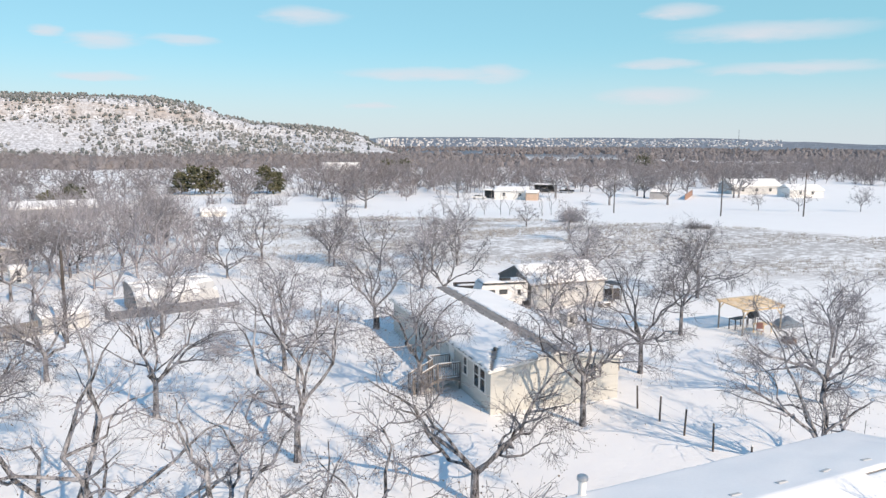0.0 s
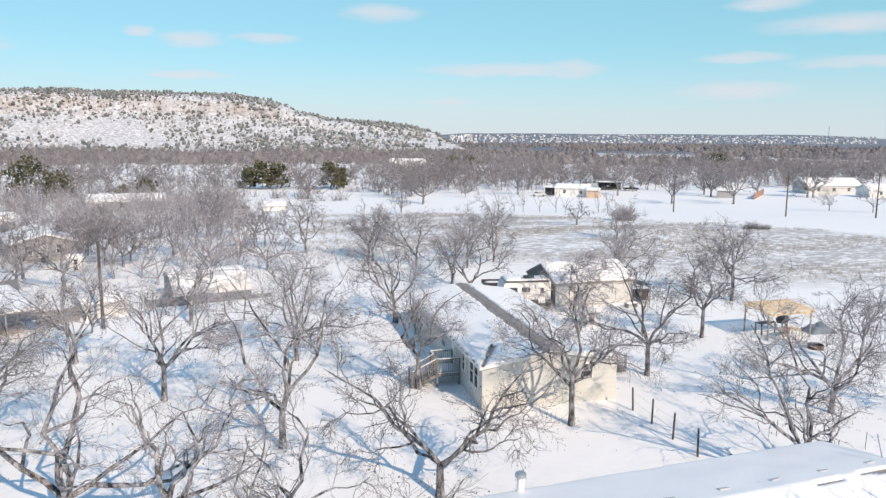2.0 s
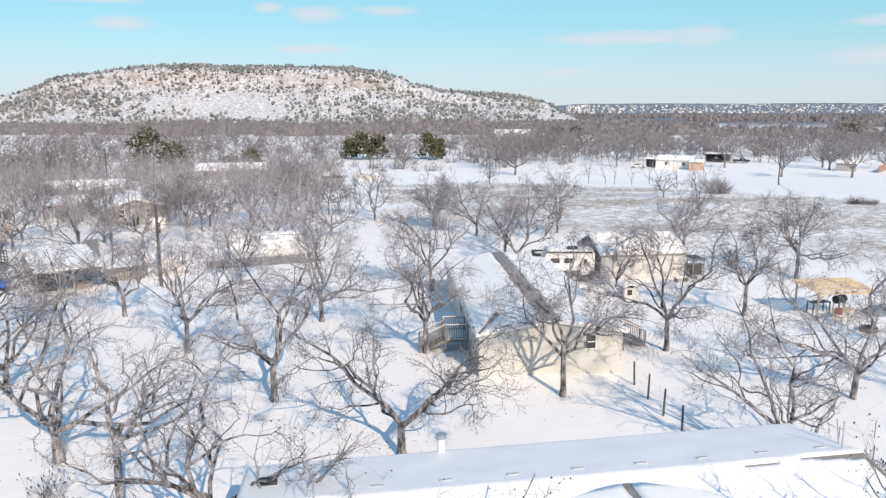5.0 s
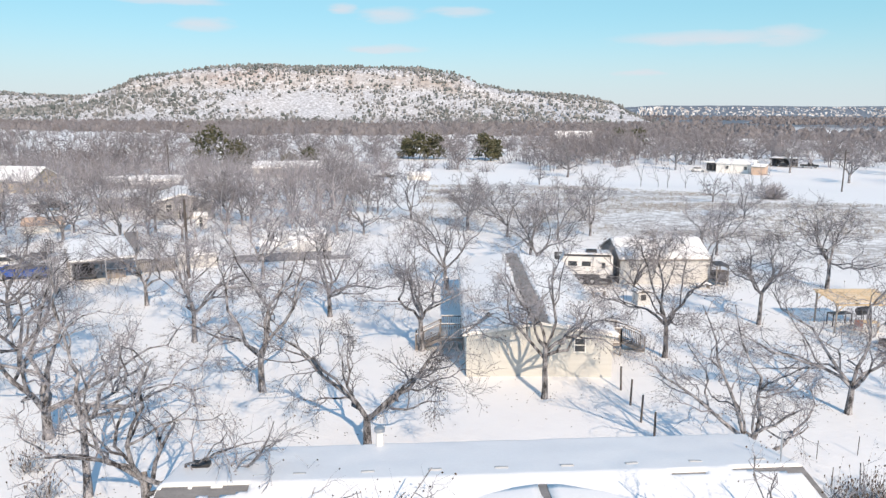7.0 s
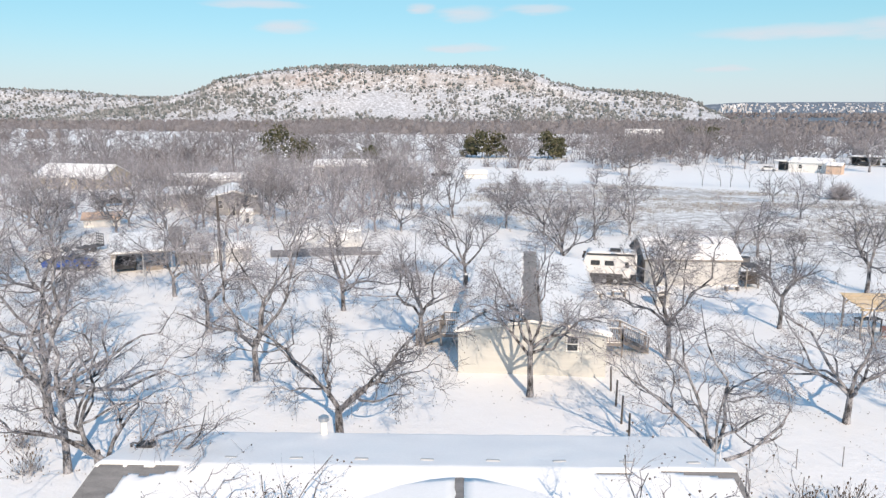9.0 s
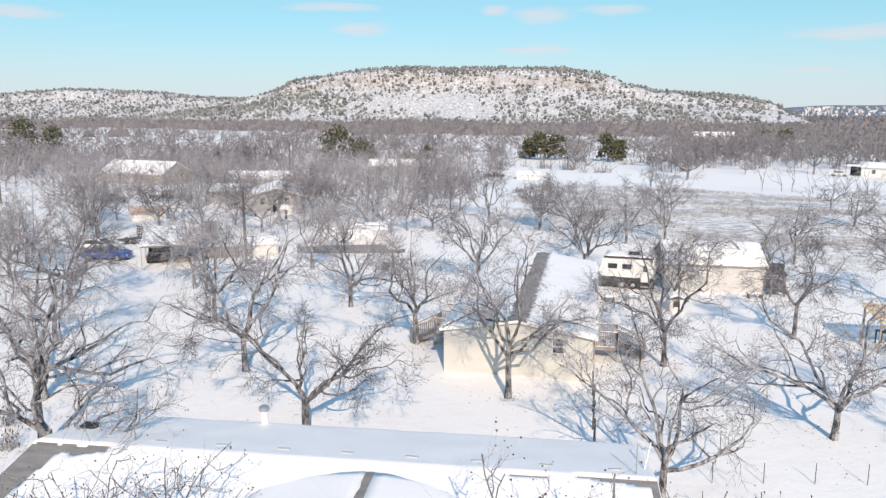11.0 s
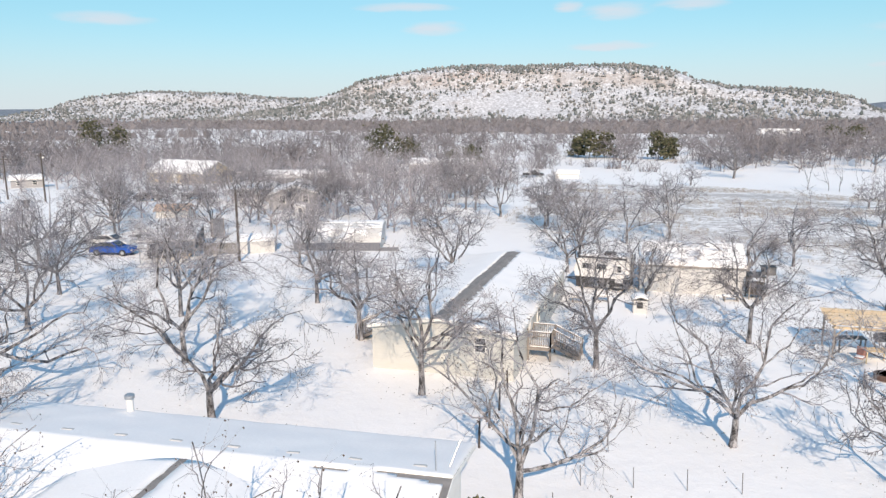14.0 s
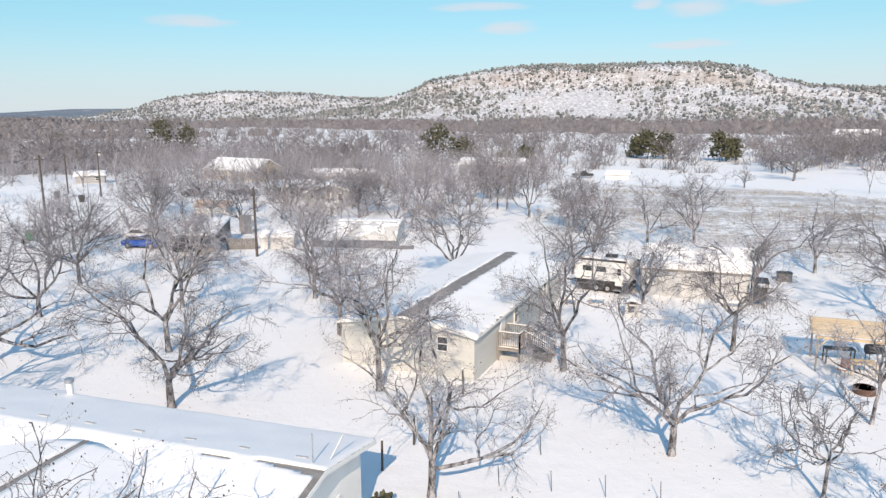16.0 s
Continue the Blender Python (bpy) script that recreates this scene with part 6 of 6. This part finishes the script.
for x, y, mat, lab in ((-77.8, 49.3, M_dark, "black waste bin standing in snow"), (-86.7, 52.1, M_dark, "black waste bin standing in snow"), (-54.3, 21.9, M_greenplastic, "green plastic waste bin standing in snow"), (-37, 58, M_dark, "black waste bin standing in snow")):
    t = thing("waste_bin", pose(x, y, gz(x, y), 0, 0, 30), lab, "waste bin", "waste bins")
    bm = bmesh.new()
    bmesh.ops.create_cone(bm, cap_ends=True, segments=4, radius1=0.42, radius2=0.55, depth=1.1, matrix=Matrix.Translation((0, 0, 0.53)) @ pose(0, 0, 0, 0, 0, 45))
    part("body", bm, mat, t)
    part("lid", boxes(((0, 0, 1.11), (0.86, 0.86, 0.07)), bevel=0.02), mat, t)

# ---------------------------------------------------------------- homes across the field
gable_house("manufactured_home", pose(81.2, 168.6, gz(81, 168), 0, 0, -35), "white manufactured home with snowy roof across the field", 10, 6, 2.6, 3.5, M_white, M_steel, snow=0.2, seed=71, group="homes across the field",
            windows=(("-y", -2, 1.5, 0.9, 1.0), ("-y", 2.9, 1.5, 0.9, 1.0)), doors=(("-y", 0.6, 0.1),))
t = thing("porch", pose(74.9, 172.6, gz(75, 172), 0, 0, -35), "dark open porch with snowy roof on the white home", "porch")
part("roof", boxes(((0, 0, 2.6), (3.2, 4.5, 0.12))), M_white, t)
part("snow", snow_slab(-1.6, 1.6, -2.2, 2.2, lambda x, y: 2.67, 0.2, 0.5, 0.1, 3), M_snow, t, "snow on the roof")
part("back_wall", boxes(((0, 1.9, 1.25), (3.0, 0.1, 2.7))), M_dark, t, "dark wall")
for sx in (-1.4, 1.4):
    part("post", boxes(((sx, -2.0, 1.2), (0.1, 0.1, 2.8))), M_oldwood, t)
gable_house("shed", pose(84.6, 161.6, gz(84, 161), 0, 0, -35), "tan metal shed with snowy roof across the field", 3.6, 3.2, 2.3, 2.9, M_tan, M_steel, snow=0.15, seed=72, category="shed", group="sheds across the field", trim=None)
t = thing("carport", pose(105, 191.5, gz(105, 191), 0, 0, -28), "dark open carport with flat snowy roof", "carport")
part("roof", boxes(((0, 0, 2.6), (8, 5, 0.15))), M_dark, t)
part("snow", snow_slab(-4, 4, -2.5, 2.5, lambda x, y: 2.68, 0.25, 0.6, 0.1, 4), M_snow, t, "snow on the roof")
part("back_wall", boxes(((0, 2.3, 1.25), (7.6, 0.1, 2.7))), M_dark, t, "dark wall")
for sx in (-3.8, 3.8):
    part("post", boxes(((sx, -2.3, 1.2), (0.14, 0.14, 2.8))), M_oldwood, t)
vehicle(104.3, 190.2, -28, M_darkpaint, "dark car under the carport")
vehicle(110.5, 186.5, -28, M_darkpaint, "dark pickup truck parked across the field", True, "parked trucks")
vehicle(70.5, 169.5, -28, M_whitepaint, "white car covered with snow across the field")
gable_house("house", pose(170, 165, gz(170, 165), 0, 0, -12), "pale house with broad snowy roof among bare trees", 18, 9, 2.8, 4.8, M_cream, M_shingle, snow=0.25, seed=73, group="homes across the field",
            windows=(("-y", -5, 1.5, 1.1, 1.1), ("-y", 0, 1.5, 1.1, 1.1), ("-y", 5, 1.5, 1.1, 1.1)))
gable_house("house", pose(174, 147, gz(174, 147), 0, 0, -17), "white gabled house with snowy roof across the field", 11, 8, 2.4, 3.8, M_white, M_steel, snow=0.25, seed=74, group="homes across the field",
            windows=(("-y", -2, 1.5, 0.9, 1.0), ("-y", 2, 1.5, 0.9, 1.0)))
gable_house("shed", pose(125, 155, gz(125, 155), 0, 0, -35), "small grey shed with snowy roof across the field", 5, 3.5, 2.2, 2.9, M_grey, M_steel, snow=0.2, seed=75, category="shed", group="sheds across the field", trim=None)
gable_house("house", pose(62, 330, gz(62, 330), 0, 0, -10), "white house with snowy roof far off in the woods", 18, 9, 3.0, 6.5, M_white, M_shingle, snow=0.25, seed=76, group="houses in the woods", windows=(("-y", -4, 1.8, 1.2, 1.3), ("-y", 4, 1.8, 1.2, 1.3)))


# reddish plank fence beside the far homes
fence = thing("plank_fence", pose(129, 147, gz(129, 147), 0, 0, 46), "reddish-brown plank fence beside the far homes", "fence")
board = None
for i in range(46):
    m = pose(0.25 + 0.5 * i, 0, 0.85, 0, 0, 0)
    if board is None:
        board = part("board", boxes(((0, 0, 0), (0.46, 0.03, 1.9))), M_fence, fence)
        board.matrix_basis = m
    else:
        again("board", board, fence, m)
for i in range(9):
    part("post", boxes(((2.9 * i, 0.09, 0.8), (0.12, 0.12, 2.2))), M_fence, fence)
for z in (0.35, 1.4):
    part("rail", boxes(((11.6, 0.04, z), (23.2, 0.05, 0.1))), M_fence, fence)
# lattice mast on the far ridge
mast = thing("radio_mast", pose(2214, 2450, 8), "tall thin steel radio mast on the horizon", "mast")
foot = [(2.2 * math.cos(a), 2.2 * math.sin(a)) for a in (0.5, 2.59, 4.69)]
for x, y in foot:
    bm = bmesh.new()
    cyl(bm, (x, y, -4), (x * 0.3, y * 0.3, 58), 0.45, 0.35, n=6)
    part("leg", bm, M_steel, mast)
for k in range(7):
    q = 1 - 0.1 * k
    bm = bmesh.new()
    for i in range(3):
        a, b = foot[i], foot[(i + 1) % 3]
        cyl(bm, (a[0] * q, a[1] * q, 8.2 * k), (b[0] * (q - 0.1), b[1] * (q - 0.1), 8.2 * (k + 1)), 0.2, n=5)
    part("brace", bm, M_steel, mast)

# ---------------------------------------------------------------- poles and wires
def utility_pole(x, y, h, arm=True, lamp=False):
    t = thing("utility_pole", pose(x, y, gz(x, y)), "dark wooden utility pole with crossarm" if arm else "plain dark wooden pole", "utility pole", "utility poles")
    bm = bmesh.new()
    cyl(bm, (0, 0, -0.4), (0, 0, h), 0.15, 0.10, 10)
    part("pole", bm, M_pole, t)
    if arm:
        c = part("crossarm", boxes(((0, 0, h - 0.5), (1.6, 0.1, 0.12))), M_pole, t)
        for k in (-0.7, 0.0, 0.7):
            bm = bmesh.new()
            cyl(bm, (k, 0, h - 0.44), (k, 0, h - 0.26), 0.04, 0.03, 8)
            part("insulator", bm, M_white, c)
    if lamp:
        bm = bmesh.new()
        cyl(bm, (0.1, 0, h - 0.9), (0.55, -0.1, h - 0.75), 0.03, n=6)
        part("lamp_arm", bm, M_steel, t)
        bm = bmesh.new()
        cyl(bm, (0.55, -0.1, h - 0.95), (0.55, -0.1, h - 0.70), 0.16, 0.08, 10)
        part("lamp_head", bm, M_white, t, "white yard lamp head")
    return t


POLES = ((-24.0, 23.6, 7.0, False, False), (-56.2, 25.6, 9.4, True, False), (-81, 56, 8.0, True, True), (-90, 57, 7.2, True, False), (-66, 130, 8.5, False, True),
         (93.8, 90.7, 8.5, True, False), (108, 82.2, 9.0, True, False), (80.4, 111.2, 8.6, True, False))
for q in POLES:
    utility_pole(*q)


def wires(pts, name="power_line"):
    t = thing(name, pose(0, 0, 0), "thin overhead power lines between wooden poles", "power line", "power lines")
    for k in (-0.7, 0.7):
        for a, b in zip(pts, pts[1:]):
            a, b = np.array(a, float), np.array(b, float)
            line = []
            for i in range(13):
                s = i / 12
                p = a + (b - a) * s
                p[0] += k * 0.8
                p[2] -= 0.9 * 4 * s * (1 - s)
                line.append(p)
            part("line", tubes([(line, [0.014] * 13)], 3), M_dark, t)


wires([(-60, -60, 9.0), (-56.2, 25.6, 9.0), (-81, 56, 7.6), (-140, 150, 6.0)])
wires([(108, 82.2, 6.3), (93.8, 90.7, 5.8), (80.4, 111.2, 5.0), (66, 150, 4.5)])


# ---------------------------------------------------------------- single trees and evergreens further off
def evergreen(x, y, h, w, label="dark green juniper with ragged crown", seed=0):
    rs = random.Random(seed)
    t = thing("juniper_tree", pose(x, y, gz(x, y)), label, "tree", "junipers")
    part("trunk", tubes([grow(rs, np.array([0, 0, -0.3]), np.array([0.05, 0, 1.0]), h * 0.8, 0.2, 0.05, 4, 0.05, 0)], 7), M_bark, t)
    V, F = [], []
    # several leading boughs, each with its own cloud of sprays, so that the outline is broken
    boughs = []
    for i in range(15):
        a, u = i * 2.4 + rs.uniform(-0.4, 0.4), (i + 0.5) / 15
        q = w * (0.95 - 0.75 * u ** 1.6) * rs.uniform(0.45, 1.1)
        boughs.append((q * math.cos(a), q * math.sin(a), h * (0.12 + 0.74 * u), rs.uniform(0.3, 0.5) * w))
    for i in range(460):
        bx, by, bz, br = boughs[i % 15]
        clump(rs, (bx + rs.gauss(0, 0.5) * br, by + rs.gauss(0, 0.5) * br, max(0.1, bz + rs.gauss(0, 0.34) * br)), rs.uniform(0.2, 0.55), rs.uniform(0.3, 0.8), V, F)
    part("crown", (V, F), M_ever, t, "clumped dark green foliage")


for i, (x, y, h, w) in enumerate(((11.5, 209, 10, 3.6), (15, 214, 7.5, 3.2), (-11, 213, 10, 3.8), (-6, 216, 9, 3.8), (-15, 218, 7.5, 3.4), (-72.5, 181, 12.5, 6.4), (-66, 186, 7.5, 4.6), (-42, 176, 6, 3.2), (-47, 172, 4.5, 2.6), (-184, 177, 15, 7.5), (-175, 181, 12, 6), (78, 300, 9, 6), (88, 306, 9, 6), (250, 340, 10, 8), (-230, 170, 8, 6))):
    evergreen(x, y, h, w, seed=i)

FAR_TREES = ((30.2, 150.4, 11), (96.5, 138, 10.5), (112, 133, 10.5), (122, 158, 9.5), (125, 166, 10), (140, 160, 9), (152, 150, 11), (96, 168, 11), (66, 176, 10), (150, 150, 11), (-23, 97.4, 8), (-18, 87.6, 8), (20, 128, 5), (44, 84, 4.5))
for i, (x, y, h) in enumerate(FAR_TREES):
    tree(x, y, 500 + i, h, label="bare dark tree standing alone in the snowy field", group="field trees", trunk=h * 0.2, counts=(6, 4, 3), twig=0.022, husks=0, segs=1, stout=1.4)
for i, (x, y, h) in enumerate(((115.4, 102.8, 6), (120.3, 95.4, 6.5), (131, 88, 6.5))):
    tree(x, y, 540 + i, h, label="small round-crowned bare tree in the snowy field", group="small field trees", trunk=h * 0.2, counts=(5, 4, 3), twig=0.014, husks=0, segs=1, stout=0.7)
for i in range(9):
    x, y = 42 + 2.9 * i + 0.7 * math.sin(i * 2.1), 123 - 1.3 * i
    tree(x, y, 560 + i, 6.2, label="slim upright sapling on the snowy fence line", group="saplings on the fence line", trunk=1.2, limbs=[(a + i * 30, 76, 4.6) for a in (0, 120, 240)], counts=(4, 3, 2), twig=0.014, husks=0, stout=0.55, forks=0)
for k, (x, y, r) in enumerate(((69.5, 69.5, 1.5), (71.5, 68.8, 1.1))):
    t = thing("field_bush", pose(x, y, gz(x, y)), "low dark bare bush on the snowy field", "bush", "low field bushes")
    rs_f = random.Random(60 + k)
    lines = []
    for i in range(160):
        a, e = rs_f.uniform(0, 6.28), rs_f.uniform(0.2, 1.3)
        d = np.array([math.cos(a) * math.cos(e), math.sin(a) * math.cos(e), math.sin(e) * 0.7])
        lines.append(grow(rs_f, np.array([rs_f.gauss(0, 0.4), rs_f.gauss(0, 0.4), -0.05]), d, rs_f.uniform(0.7, 1.2) * r, 0.03, 0.015, 2, 0.2, 0))
    part("stems", tubes(lines, 3), M_bark, t, "tangled dark stems")
# thorn bush on the edge of the field
rs_b = random.Random(12)
bush = thing("thorn_bush", pose(57.4, 91.3, gz(57.4, 91.3)), "dense round bare thorn bush on the snowy field", "bush")
lines = []
for i in range(420):
    a, e = rs_b.uniform(0, 6.28), rs_b.uniform(0.15, 1.5)
    d = np.array([math.cos(a) * math.cos(e), math.sin(a) * math.cos(e), math.sin(e)])
    lines.append(grow(rs_b, np.array([rs_b.gauss(0, 0.5), rs_b.gauss(0, 0.5), 0.0]), d, rs_b.uniform(1.8, 3.4), 0.045, 0.02, 3, 0.2, 0))
part("stems", tubes(lines, 3), M_twig, bush, "tangled grey stems")


# ---------------------------------------------------------------- grass on the field and litter on the snow
def dry_grass():
    rs = random.Random(17)
    V, F = [], []
    n = 0
    while n < 7500:
        x, y = rs.uniform(-6, 130), rs.uniform(18, 126)
        e = y + 0.75 * max(0, x - 12)
        if e < 46 + rs.uniform(0, 18) or y + 0.0102 * x * x > 131 or noise.noise((x * 0.05, y * 0.11, 2.0)) + rs.uniform(-0.25, 0.25) < 0.02:
            continue
        n += 1
        z = gz(x, y)
        for k in range(5):
            a, h, ln = rs.uniform(0, 6.28), rs.uniform(0.18, 0.42), rs.uniform(0.05, 0.25)
            bx, by = x + rs.gauss(0, 0.15), y + rs.gauss(0, 0.15)
            o = len(V)
            c, s = math.cos(a), math.sin(a)
            V.extend(((bx - s * 0.02, by + c * 0.02, z - 0.03), (bx + s * 0.02, by - c * 0.02, z - 0.03), (bx + c * 0.015, by + s * 0.015, z - 0.03), (bx + c * ln, by + s * ln, z + h)))
            F.extend(((o, o + 1, o + 3), (o + 1, o + 2, o + 3), (o + 2, o, o + 3)))
    stuff("dry_grass", (V, F), M_grass, "dry grey-brown grass standing through the snow", "grass")


M_grass = island_surface("dry_grass_blades", [(0.22, 0.19, 0.16), (0.36, 0.32, 0.27), (0.29, 0.26, 0.22)])
dry_grass()


def litter():
    rs = random.Random(19)
    V, F = [], []
    for tx, ty, th, *_ in TREES:
        if ty > 30:
            continue
        for k in range(70 if ty < 0 else 45):
            a, r = rs.uniform(0, 6.28), abs(rs.gauss(0, 3.2))
            x, y = tx + r * math.cos(a), ty + r * math.sin(a)
            if -0.5 < x < 8.7 and -0.3 < y < 19.5 or y < -13.6:
                continue
            z = gz(x, y) + 0.004
            o = len(V)
            s, w = rs.uniform(0.025, 0.06), rs.uniform(0, 6.28)
            c, d = math.cos(w) * s, math.sin(w) * s
            V.extend(((x + c, y + d, z), (x - d * 0.5, y + c * 0.5, z), (x - c, y - d, z + 0.01), (x + d * 0.5, y - c * 0.5, z), (x, y, z + 0.03)))
            F.extend(((o, o + 1, o + 4), (o + 1, o + 2, o + 4), (o + 2, o + 3, o + 4), (o + 3, o, o + 4)))
    stuff("leaf_litter", (V, F), M_husk, "dead leaves and husks scattered on the snow", "leaves")


litter()
